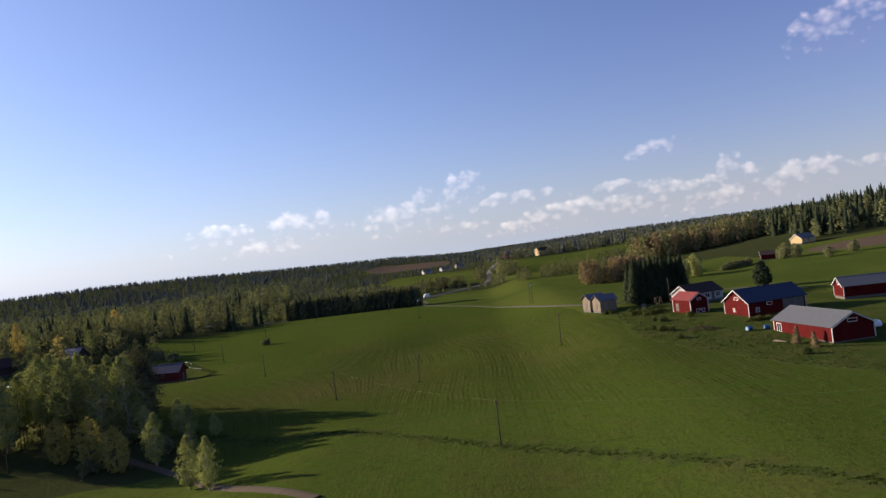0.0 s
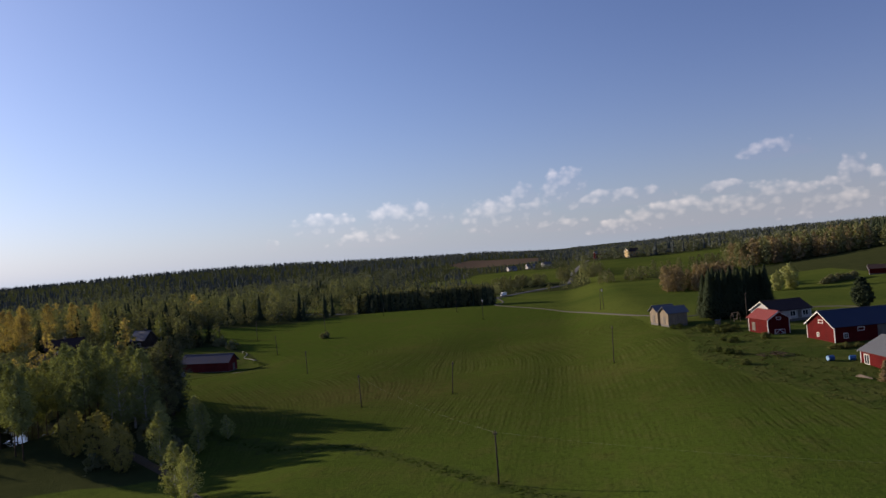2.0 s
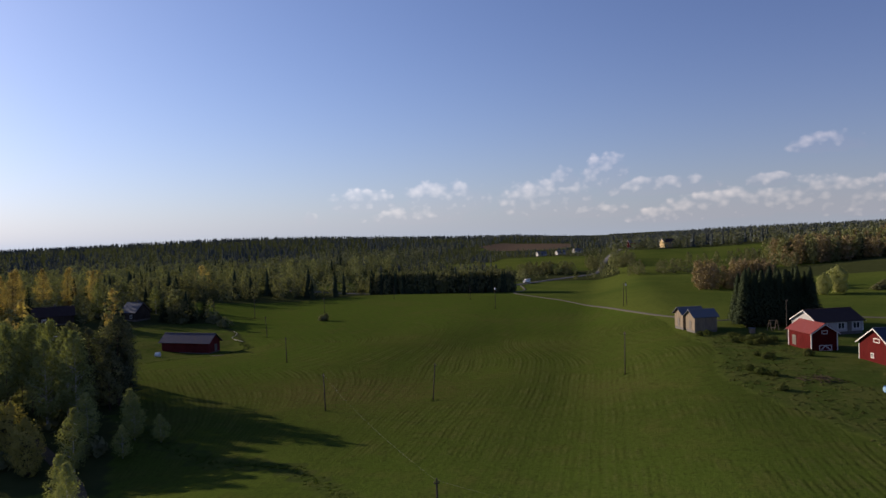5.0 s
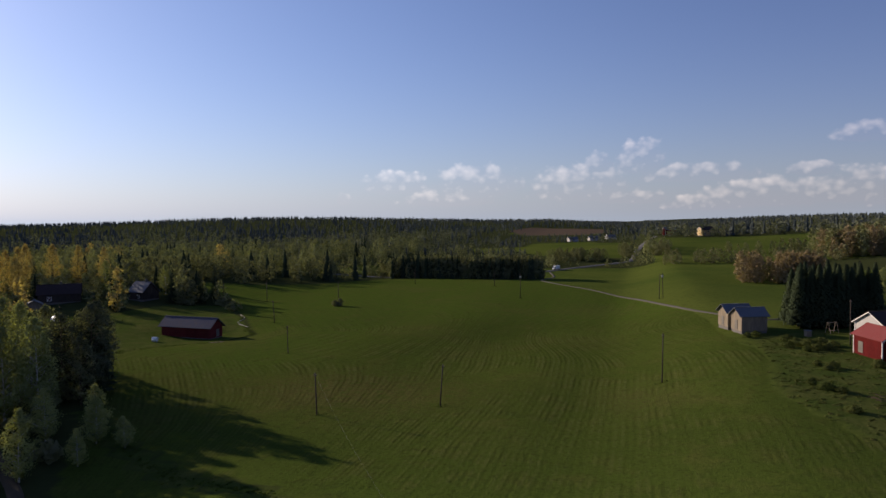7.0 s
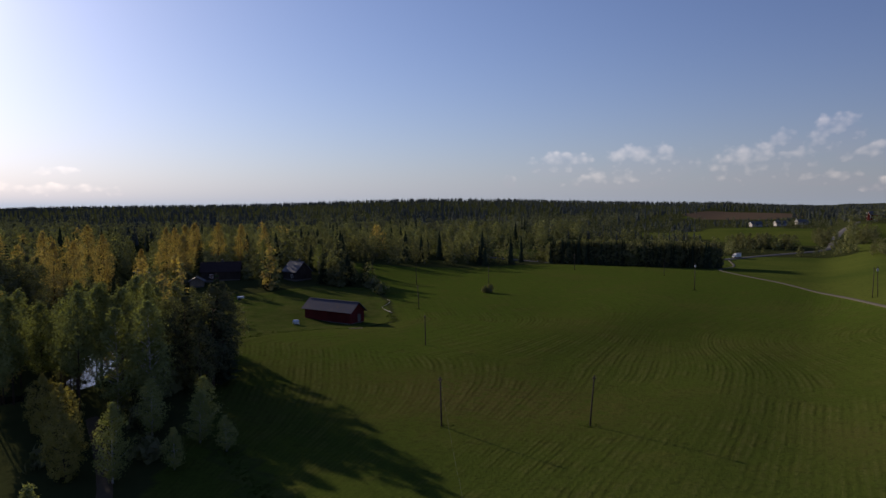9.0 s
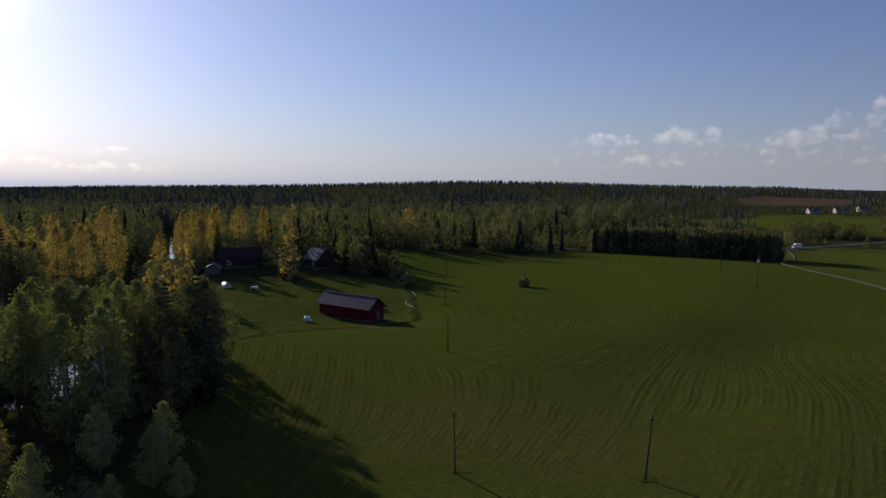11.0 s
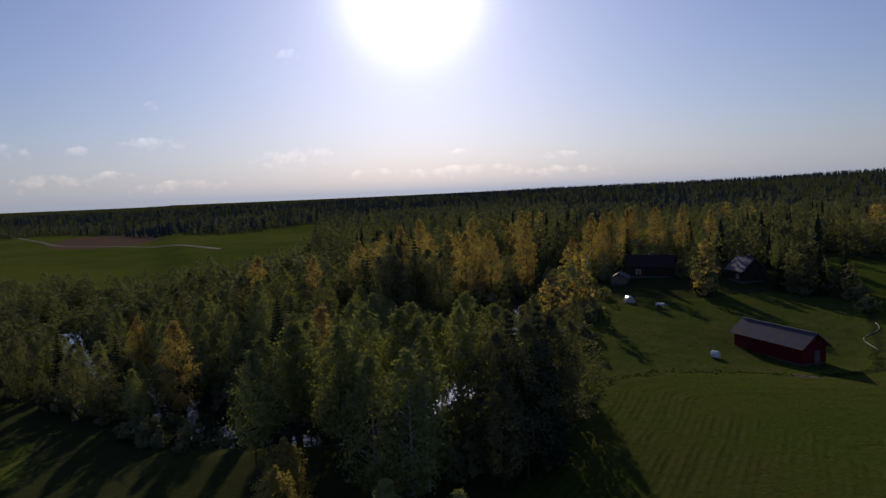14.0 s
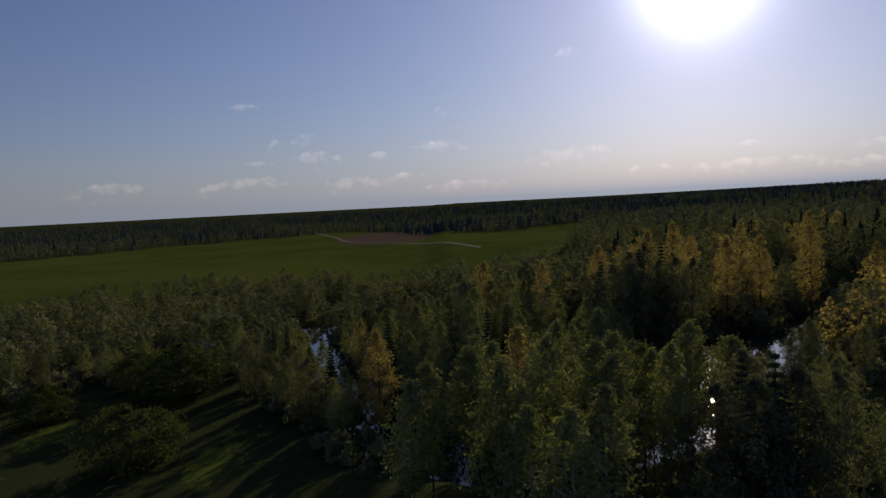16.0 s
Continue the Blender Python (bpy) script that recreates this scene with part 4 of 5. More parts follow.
# ---- trees ----
def leaf_cards(rng, centres, spread_r, per, size, squash=0.8):
    """Leaf sprays round the clump centres, most of them turned outwards from the crown."""
    n = len(centres) * per
    cc = np.asarray(centres, float)
    out = cc - np.array((0.0, 0.0, cc[:, 2].min() * 0.6 + cc[:, 2].mean() * 0.4))
    out[:, 2] *= 0.55
    out /= np.linalg.norm(out, axis=1)[:, None] + 1e-6
    off = rng.normal(size=(n, 3)) * np.repeat(np.asarray(spread_r), per)[:, None] * 0.55
    off[:, 2] *= squash
    c = np.repeat(cc, per, 0) + off
    nrm = np.repeat(out, per, 0) + 0.55 * off / (np.linalg.norm(off, axis=1)[:, None] + 1e-6) + 0.6 * rng.normal(size=(n, 3))
    nrm /= np.linalg.norm(nrm, axis=1)[:, None]
    a = np.cross(nrm, rng.normal(size=(n, 3)))
    a /= np.linalg.norm(a, axis=1)[:, None]
    b = np.cross(nrm, a)
    s = size * rng.uniform(0.6, 1.3, (n, 1))
    v = np.stack([c - a * s * 0.62 - b * s * 0.2, c + b * s * 0.62, c + a * s * 0.62 - b * s * 0.2], 1).reshape(-1, 3)
    return v, np.arange(3 * n).reshape(-1, 3)


def profile(kind, u):
    """Crown half width at the share u of the crown's height, 1 at the widest."""
    if kind == "birch":
        return max(0.05, math.sin(math.pi * min(1, max(0, u)) ** 0.72)) ** 0.8
    if kind == "round":
        return max(0.05, 1 - (2 * u - 0.9) ** 2) ** 0.5 if abs(2 * u - 0.9) < 1 else 0.05
    return max(0.04, 1 - u)


def broadleaf(seed, H, R, base, kind="birch", clumps=170, per=26, size=0.255, clump_r=0.68, even=0.0, stem=1.0):
    """Meshes of trunk with limbs, and of the crown."""
    rng = np.random.default_rng(seed)
    bm = bmesh.new()
    bend = rng.normal(size=2) * 0.25
    tr = (0.011 * H + 0.03) * stem
    pts = [(bend[0] * u * u, bend[1] * u * u, H * u - (0.5 if u == 0 else 0)) for u in np.linspace(0, 0.97, 7)]
    tube(bm, pts, [tr * (1.25 if i == 0 else 1 - 0.93 * i / 6) for i in range(7)], 6)
    cs, rs = [], []
    lobes = rng.uniform(0.62 + 0.3 * even, 1.18 - 0.12 * even, 9)
    for k in range(clumps):
        u = min(0.99, (k + rng.uniform(0, 1)) / clumps)
        ang = rng.uniform(0, math.tau)
        w = R * profile(kind, u) * lobes[int(ang / math.tau * 9 * 0.999)] * (rng.uniform(0.15, 1.0) ** 0.45)
        z = H * (base + (1 - base) * u) + rng.normal() * 0.15
        cs.append((w * math.cos(ang) + bend[0] * u, w * math.sin(ang) + bend[1] * u, z))
        rs.append(clump_r * (0.6 + 0.55 * profile(kind, u)) * rng.uniform(0.7, 1.2))
        if k % 4 == 0 and u < 0.9:
            z0 = max(H * base * 0.8, z - w * 0.75)
            f = min(0.95, z0 / H)
            a0 = (bend[0] * f * f, bend[1] * f * f, z0)
            tube(bm, [a0, ((a0[0] + cs[-1][0]) / 2, (a0[1] + cs[-1][1]) / 2, (z0 + z) / 2 - 0.1), cs[-1]], [tr * 0.4 * (1 - f), tr * 0.25, 0.015], 4, False)
    v, f = leaf_cards(rng, cs, rs, per, size)
    return to_mesh(bm, "trunk", True), tri_mesh("crown", v, f)


def conifer(seed, H, R, base=0.06, tiers=24, arms=9):
    rng = np.random.default_rng(seed)
    bm = bmesh.new()
    tr = 0.011 * H + 0.03
    tube(bm, [(0, 0, -0.5), (0, 0, H * 0.5), (0, 0, H)], [tr * 1.2, tr * 0.6, 0.02], 6)
    V, F = [], []
    for k in range(tiers):
        u = (k + 0.5) / tiers
        z = H * (base + (1 - base) * u)
        w = R * (1 - u) ** 0.85 + 0.12
        for j in range(arms):
            a = (j + rng.uniform(-0.4, 0.4)) * math.tau / arms + k * 0.7
            l = w * rng.uniform(0.72, 1.15)
            d = np.array((math.cos(a), math.sin(a), 0))
            q = np.array((-math.sin(a), math.cos(a), 0))
            droop = rng.uniform(0.25, 0.5)
            wid = 0.28 * l + 0.12
            n0 = len(V)
            p = [np.array((0, 0, z)), d * l * 0.5 + (0, 0, z - droop * l * 0.35), d * l + (0, 0, z - droop * l * 0.55)]
            V += [p[0], p[1] + q * wid - (0, 0, 0.12 * l), p[1] - q * wid - (0, 0, 0.12 * l), p[2], p[1] + (0, 0, 0.05)]
            F += [(n0, n0 + 1, n0 + 4), (n0, n0 + 4, n0 + 2), (n0 + 4, n0 + 1, n0 + 3), (n0 + 4, n0 + 3, n0 + 2)]
            for s in (0.35, 0.7, 0.95):
                c = d * l * s + np.array((0, 0, z - droop * l * 0.5 * s))
                h = rng.uniform(0.25, 0.5) * (0.4 + 0.12 * w)
                n0 = len(V)
                V += [c + q * h, c - q * h, c + d * 0.25 * h - (0, 0, 1.6 * h)]
                F += [(n0, n0 + 1, n0 + 2)]
    return to_mesh(bm, "trunk", True), tri_mesh("crown", np.array(V), np.array(F))


def tree_thing(name, meshes, leaf, bark, label, category="tree", group=""):
    e = thing(name, 0, 0, 0, 0, label, category, group)
    part("trunk", meshes[0], bark, e)
    part("crown", meshes[1], leaf, e)
    return e


class Grove:
    """Models of one kind of tree; the first planting takes the model itself, later ones its copies."""

    def __init__(self, name, makers, leaf, bark, label, group):
        self.args, self.makers, self.models, self.count = (name, leaf, bark, label, group), makers, [], 0

    def plant(self, x, y, scale=1.0, rng=random, wide=1.0):
        k = self.count % len(self.makers)
        m = Matrix.Translation((x, y, ground_z(x, y) - 0.05)) @ Matrix.Rotation(rng.uniform(0, math.tau), 4, "Z") @ Matrix.Diagonal((scale * wide, scale * wide, scale, 1))
        if k >= len(self.models):
            name, leaf, bark, label, group = self.args
            ob = tree_thing(name, self.makers[k](), leaf, bark, label, "tree", group)
            ob.matrix_world = m
            self.models.append((ob, m))
        else:
            ob = copy_thing(self.models[k][0], m)
            ob.matrix_basis = m
        self.count += 1
        return ob


birches = Grove("birch_tree", [lambda s=s: broadleaf(s, 13.0, 2.9, 0.14) for s in (1, 2, 3, 4)], L_GREEN, M_BIRCHBARK, "slender birch with fresh green spring leaves by the river", "riverside wood")
light_birches = Grove("birch_tree", [lambda s=s: broadleaf(s, 12.0, 2.6, 0.08) for s in (11, 12)], L_LIGHT, M_BIRCHBARK, "young birch with light green leaves at the edge of the field", "riverside wood")
golds = Grove("aspen_tree", [lambda s=s: broadleaf(s, 15.0, 3.1, 0.14, clumps=190) for s in (21, 22, 23)], L_GOLD, M_BARK, "tall aspen with golden spring catkins and leaves", "golden aspens")
alders = Grove("alder_tree", [lambda s=s: broadleaf(s, 13.0, 3.2, 0.1, "round", 190) for s in (31, 32, 33)], L_DARK, M_BARK, "dark dense alder on the river bank", "riverside wood")
spruces = Grove("spruce_tree", [lambda s=s: conifer(s, 15.0, 2.6) for s in (41, 42, 43)], L_SPRUCE, M_BARK, "dark green spruce with drooping branches", "spruces")
bushes = Grove("willow_bush", [lambda s=s: broadleaf(s, 8.0, 2.75, 0.03, "round", 260, 30, 0.2, 0.42, 1.0) for s in (51, 52)], L_BUSH, M_BARK, "rounded yellow-green willow bush on the lawn", "willow bushes")
tall_birches = Grove("birch_tree", [lambda s=s: broadleaf(s, 14.0, 2.6, 0.33, clumps=150, stem=0.62) for s in (15, 16, 17)], L_GREEN, M_BARK, "tall slender birch with a bare lower trunk on the bank", "riverside wood")
willows = Grove("willow_bush", [lambda s=s: broadleaf(s, 5.6, 4.2, 0.05, "round", 190, 28, 0.26, 0.6, 0.7) for s in (61, 62)], L_SCRUB, M_BARK, "broad rounded dark willow bush beside the river", "willow bushes")

pines = Grove("pine_tree", [lambda s=s: broadleaf(s, 14.0, 3.3, 0.16, "round", 150, 32, 0.25, 0.7) for s in (35, 36)], L_PINE, M_BARK, "dark open-crowned pine at the corner of the field", "corner clump")
windbreak = Grove("spruce_tree", [lambda s=s: conifer(s, 14.5, 2.9, 0.1, 40, 15) for s in (44, 45, 46)], L_SPRUCE, M_BARK, "dense dark spruce in the windbreak behind the farm", "windbreak")
round_trees = Grove("rowan_tree", [lambda: broadleaf(91, 7.8, 2.6, 0.03, "birch", 330, 30, 0.38, 0.5, 0.9)], L_SPRUCE, M_BARK, "dense round dark green tree standing alone in the meadow", "meadow trees")
meadow_trees = Grove("rowan_tree", [lambda: broadleaf(92, 8.5, 3.2, 0.05, "round", 260, 30, 0.26, 0.6, 0.5)], L_LIGHT, M_BARK, "dense light green tree standing alone in the meadow", "meadow trees")
trng = random.Random(5)
taken = []


def free(x, y, gap):
    for a, b in taken:
        if (a - x) ** 2 + (b - y) ** 2 < gap * gap:
            return False
    taken.append((x, y))
    return True


# trees that stand out one by one
for _x, _y, _s in ((-37.1, 95.7, 0.64), (-41.4, 99.5, 0.66), (-54.0, 116.0, 0.75)):
    light_birches.plant(_x, _y, _s, trng)
    taken.append((_x, _y))
for _x, _y, _s in ((-60.0, 114.3, 0.98), (-66.7, 118.2, 1.04), (-73.5, 120.4, 0.98)):
    bushes.plant(_x, _y, _s, trng, 0.86)
    taken.append((_x, _y))
for _x, _y, _s in ((-109.0, 81.0, 1.35), (-143.0, 75.0, 1.65), (-150.0, 66.0, 1.2), (-131.0, 57.0, 1.0), (-96.0, 66.0, 0.9)):
    willows.plant(_x, _y, _s, trng, 1.2)
    taken.append((_x, _y))
for _x, _y, _s in ((-101.0, 168.5, 0.66), (-134.0, 111.0, 1.05), (-149.0, 141.7, 1.0)):
    birches.plant(_x, _y, _s, trng)
    taken.append((_x, _y))
for _x, _y, _s in ((-184.0, 172.0, 1.35), (-198.0, 182.0, 1.4), (-181.0, 189.0, 1.4), (-188.0, 200.0, 1.35), (-203.0, 220.5, 1.5), (-194.0, 239.0, 1.28), (-189.0, 243.0, 1.3), (-197.0, 246.0, 1.2),
                   (-206.0, 262.0, 1.2), (-200.0, 269.0, 1.2), (-193.0, 274.0, 1.15), (-186.0, 280.0, 1.1), (-212.0, 268.0, 1.2), (-163.0, 143.5, 1.05), (-222.0, 250.0, 1.1), (-240.0, 240.0, 1.3), (-216.0, 208.0, 1.3)):
    golds.plant(_x, _y, _s, trng, 0.86)
    taken.append((_x, _y))

# dark clump at the corner of the field, and saplings before it
for _x, _y, _s in ((-68.5, 144.0, 1.14), (-71.5, 149.0, 1.12), (-74.0, 143.5, 1.0)):
    pines.plant(_x, _y, _s, trng)
    taken.append((_x, _y))
for _x, _y, _s in ((-75.5, 151.5, 1.1), (-79.0, 156.5, 1.0), (-84.0, 150.0, 1.1), (-68.0, 141.0, 0.85)):
    alders.plant(_x, _y, _s, trng)
    taken.append((_x, _y))
for _x, _y, _s in ((-70.0, 146.5, 1.18), (-78.0, 147.5, 1.02)):
    spruces.plant(_x, _y, _s, trng, 1.2)
    taken.append((_x, _y))
for _x, _y, _s in ((-52.5, 127.0, 0.52), (-47.5, 126.5, 0.36), (-56.0, 131.0, 0.55), (-60.0, 126.0, 0.6), (-50.0, 121.0, 0.4)):
    light_birches.plant(_x, _y, _s, trng, 1.3)
    taken.append((_x, _y))

for _x, _y, _s in ((-69.3, 128.1, 1.14), (-65.7, 130.5, 1.2), (-70.3, 133.8, 1.18)):
    birches.plant(_x, _y, _s, trng)
    taken.append((_x, _y))
light_birches.plant(-81.3, 142.2, 1.3, trng, 0.85)
taken.append((-81.3, 142.2))

# round the cottage and the old farmhouse
for _x, _y, _s in ((-147.0, 239.0, 0.75), (-150.0, 243.0, 0.8), (-137.0, 256.0, 0.7), (-134.0, 259.0, 0.75), (-143.0, 272.0, 0.9), (-185.0, 246.0, 0.95)):
    spruces.plant(_x, _y, _s, trng, 1.25)
    taken.append((_x, _y))
for _x, _y, _s in ((-161.0, 266.0, 0.95), (-150.0, 270.0, 0.85), (-166.0, 258.0, 1.0)):
    birches.plant(_x, _y, _s, trng)
    taken.append((_x, _y))
for _x, _y, _s in ((-128.0, 268.0, 0.75), (-131.0, 263.0, 0.65), (-127.0, 259.0, 0.5)):
    spruces.plant(_x, _y, _s, trng, 1.3)
    taken.append((_x, _y))

# the tallest birches before the pool
for _x, _y, _s in ((-85.0, 136.5, 1.1), (-90.5, 147.5, 1.15), (-93.5, 136.0, 1.1), (-95.5, 144.0, 1.15), (-96.0, 149.0, 1.1), (-88.5, 139.0, 1.15), (-101.0, 156.0, 1.05), (-92.5, 153.0, 1.0), (-80.5, 137.0, 1.1)):
    tall_birches.plant(_x, _y, _s, trng, 1.15)
    taken.append((_x, _y))
# single ochre aspens among the green
for _x, _y, _s in ((-103.0, 131.0, 1.28), (-121.6, 112.5, 1.08), (-152.2, 106.8, 0.85), (-184.6, 160.1, 1.15), (-164.3, 131.7, 1.10)):
    golds.plant(_x, _y, _s, trng, 0.9)
    taken.append((_x, _y))
# dark trees at the head of the pool
for _x, _y, _s in ((-158.0, 166.0, 1.4), (-163.0, 171.0, 1.45), (-160.0, 160.5, 1.35), (-168.0, 176.0, 1.4), (-154.5, 160.0, 1.3), (-151.0, 155.0, 1.25), (-168.0, 166.0, 1.4)):
    alders.plant(_x, _y, _s, trng)
    taken.append((_x, _y))
for _x, _y, _s in ((-164.5, 164.0, 1.2), (-172.0, 171.0, 1.25), (-156.0, 154.0, 1.1)):
    spruces.plant(_x, _y, _s, trng, 1.1)
    taken.append((_x, _y))
for _x, _y, _s in ((-112.0, 163.5, 0.72), (-117.5, 167.0, 0.78), (-107.0, 161.0, 0.68), (-123.0, 171.0, 0.7), (-140.5, 186.5, 0.72), (-145.0, 189.5, 0.66), (-137.0, 183.0, 0.7), (-132.0, 179.0, 0.66), (-238.0, 262.5, 0.95), (-243.0, 266.0, 1.0), (-233.0, 259.0, 0.9), (-100.5, 143.0, 0.62), (-97.5, 139.0, 0.6)):
    alders.plant(_x, _y, _s, trng)
    taken.append((_x, _y))
# bare-stemmed birches between the bushes and the water
for _ in range(1200):
    x, y = trng.uniform(-108, -66), trng.uniform(112, 146)
    if float(river_dist(np.array([x]), np.array([y]))[0]) < 6.0 or y > 0.0 + 112 + (-66 - x) * 1.15 + 8 or y < 112 + (-70 - x) * 0.55:
        continue
    if bool(inside(np.array([x]), np.array([y]), FIELD)[0]) or line_dist(np.array([x]), np.array([y]), LANE_WEST)[0] < 2.5:
        continue
    if x > -81 and y < 119 or y > 119 + (-81 - x) * 0.8 and x > -100 and trng.random() < 0.88:
        continue
    # the willow bushes stand in the evening sun
    if any(2 < -0.93 * (x - bx) + 0.36 * (y - by) < 15 and abs(0.36 * (x - bx) + 0.93 * (y - by)) < 4 for bx, by in ((-60.0, 114.3), (-66.7, 118.2), (-73.5, 120.4))) or not free(x, y, 3.6):
        continue
    tall_birches.plant(x, y, trng.uniform(0.95, 1.2), trng)
# birches and alders in a row on the near bank
for (ax, ay), (bx, by) in zip(RIVER[5:7], RIVER[6:8]):
    n = int(math.hypot(bx - ax, by - ay) / 4.2)
    for k in range(n):
        u = (k + trng.uniform(0.2, 0.8)) / n
        px, py = ax + (bx - ax) * u, ay + (by - ay) * u
        away = Vector((px + 5.0, py - 100.0)).normalized()
        for step in range(4, 40):
            x, y = px - away.x * step, py - away.y * step
            if float(river_dist(np.array([x]), np.array([y]))[0]) > 5.2:
                break
        if bool(inside(np.array([x]), np.array([y]), FIELD)[0]) or not free(x, y, 3.0) or float(glade(np.array([x]), np.array([y]))[0]) > 0.4:
            continue
        (tall_birches if x > -110 else (birches, alders, light_birches)[trng.choice((0, 0, 1, 2))]).plant(x, y, trng.uniform(0.8, 1.08) * (0.9 if y < 118 else 1.0), trng)

# the riverside wood, tree by tree
near, spots = 0, []
for _ in range(9000):
    x, y = trng.uniform(-205, -44), trng.uniform(30, 265)
    d = math.hypot(x + 5, y - 105)
    if d > 165 or near >= 240:
        continue
    if bool(open_here(np.array([x]), np.array([y]), 3.5)[0]) or bool(inside(np.array([x]), np.array([y]), BANK)[0]) or not free(x, y, 5.3):
        continue
    if bool(inside(np.array([x]), np.array([y]), FAR_BANK)[0]) and trng.random() < 0.85:
        continue
    if y < 128 and y > 60 and x > -118 or x > -80:
        continue
    near += 1
    pick = trng.random()
    low = 0.55 if bool(inside(np.array([x]), np.array([y]), FAR_BANK)[0]) or -90 < x and y < 160 else 0.6 if y < 66 and x < -60 else 0.72 if x < -148 and y > 150 else (0.8 if y < 112 and x < -60 else 1.0)
    if pick < 0.45:
        birches.plant(x, y, trng.uniform(0.72, 1.12) * low, trng, 1.1 if low < 1 else 1.0)
    elif pick < 0.60:
        light_birches.plant(x, y, trng.uniform(0.65, 1.05) * low, trng)
    elif pick < 0.88:
        alders.plant(x, y, trng.uniform(0.6, 1.05) * low, trng)
    else:
        spruces.plant(x, y, trng.uniform(0.6, 1.0) * low, trng)

# spruces behind the farm
for i in range(26):
    x, y = 50.5 + (i % 9) * 1.9 + trng.uniform(-0.5, 0.5), 212.0 + (i // 9) * 3.2 + (i % 9) * 0.7 + trng.uniform(-0.6, 0.6)
    windbreak.plant(x, y, trng.uniform(0.86, 0.98), trng, 1.1)
meadow_trees.plant(95.5, 297.0, 1.1, trng)
meadow_trees.plant(89.5, 294.0, 0.85, trng)
round_trees.plant(92.0, 222.0, 1.05, trng)


# ---- woods too far off to tell the trees apart ----
def stack(name, templates, places, mat, label):
    """One mesh of many trees: places are x, y, scale, turn, wide, template."""
    VS, FS, off = [], [], 0
    for k, (v, f) in enumerate(templates):
        sel = places[places[:, 5] == k]
        if not len(sel):
            continue
        z = height(sel[:, 0], sel[:, 1])
        c, s = np.cos(sel[:, 3]), np.sin(sel[:, 3])
        w = sel[:, 2] * sel[:, 4]
        X = (v[None, :, 0] * c[:, None] - v[None, :, 1] * s[:, None]) * w[:, None] + sel[:, 0, None]
        Y = (v[None, :, 0] * s[:, None] + v[None, :, 1] * c[:, None]) * w[:, None] + sel[:, 1, None]
        Z = v[None, :, 2] * sel[:, 2, None] + z[:, None] - 0.2
        VS.append(np.stack([X, Y, Z], -1).reshape(-1, 3))
        FS.append((f[None] + (np.arange(len(sel)) * len(v))[:, None, None]).reshape(-1, 3) + off)
        off += len(sel) * len(v)
    me = tri_mesh(name, np.concatenate(VS), np.concatenate(FS))
    me.materials.append(mat)
    return tagged(new(name, me), label, "woodland", kind="stuff")


def clump_template(seed, H, R, base, kind, clumps, per, size, cr):
    rng = np.random.default_rng(seed)
    cs, rs = [], []
    for k in range(clumps):
        u = (k + rng.uniform(0, 1)) / clumps
        a = rng.uniform(0, math.tau)
        w = R * profile(kind, u) * rng.uniform(0.2, 1.0) ** 0.5
        cs.append((w * math.cos(a), w * math.sin(a), H * (base + (1 - base) * u)))
        rs.append(cr)
    v, f = leaf_cards(rng, cs, rs, per, size)
    n = len(v)
    t = 0.012 * H
    trunk = np.array([(t, 0, 0), (-t / 2, t, 0), (-t / 2, -t, 0), (0, 0, H * 0.9)])
    return np.concatenate([v, trunk]), np.concatenate([f, np.array([(0, 1, 3), (1, 2, 3), (2, 0, 3)]) + n])


def cone_template(seed, H, R, tiers, arms):
    rng = np.random.default_rng(seed)
    V, F = [], []
    for k in range(tiers):
        u = k / tiers
        z0, z1 = H * (0.06 + 0.94 * u), H * min(1.0, 0.06 + 0.94 * (u + 1.6 / tiers))
        n0 = len(V)
        w = R * (1 - u) ** 0.9 + 0.1
        for j in range(arms):
            a = (j + rng.uniform(-0.3, 0.3)) * math.tau / arms
            r = w * rng.uniform(0.6, 1.15)
            V.append((r * math.cos(a), r * math.sin(a), z0 - 0.25 * r + rng.uniform(-0.3, 0.3)))
        V.append((0, 0, z1))
        F += [(n0 + j, n0 + (j + 1) % arms, n0 + arms) for j in range(arms)]
    return np.array(V), np.array(F)


frng = np.random.default_rng(9)


def scatter(n, rmin, rmax, th0, th1, centre=(0.0, 110.0)):
    r = np.exp(frng.uniform(math.log(rmin), math.log(rmax), n))
    th = np.radians(frng.uniform(th0, th1, n))
    return centre[0] + r * np.sin(th), centre[1] + r * np.cos(th)


def patches(x, y, scale, salt):
    return np.array([noise.noise(Vector((a * scale, b * scale, salt))) for a, b in zip(x, y)])


def block(n, x0, x1, y0, y1):
    return frng.uniform(x0, x1, n), frng.uniform(y0, y1, n)


MID_LEAF = [clump_template(s, 12.5, 2.9, 0.06, k, 42, 6, 0.8, 0.85) for s, k in ((71, "birch"), (72, "round"), (73, "birch"))]
MID_CONE = [cone_template(s, 15.0, 2.5, 11, 9) for s in (74, 75)]
FAR_LEAF = [clump_template(s, 12.0, 3.4, 0.05, "birch", 9, 3, 2.1, 1.2) for s in (76, 77)]
FAR_CONE = [cone_template(s, 14.0, 3.0, 3, 5) for s in (78, 79)]


def places_of(x, y, lo, hi, kinds, wide=(0.85, 1.2)):
    n = len(x)
    return np.stack([x, y, frng.uniform(lo, hi, n), frng.uniform(0, math.tau, n), frng.uniform(*wide, n), frng.integers(0, kinds, n)], 1)


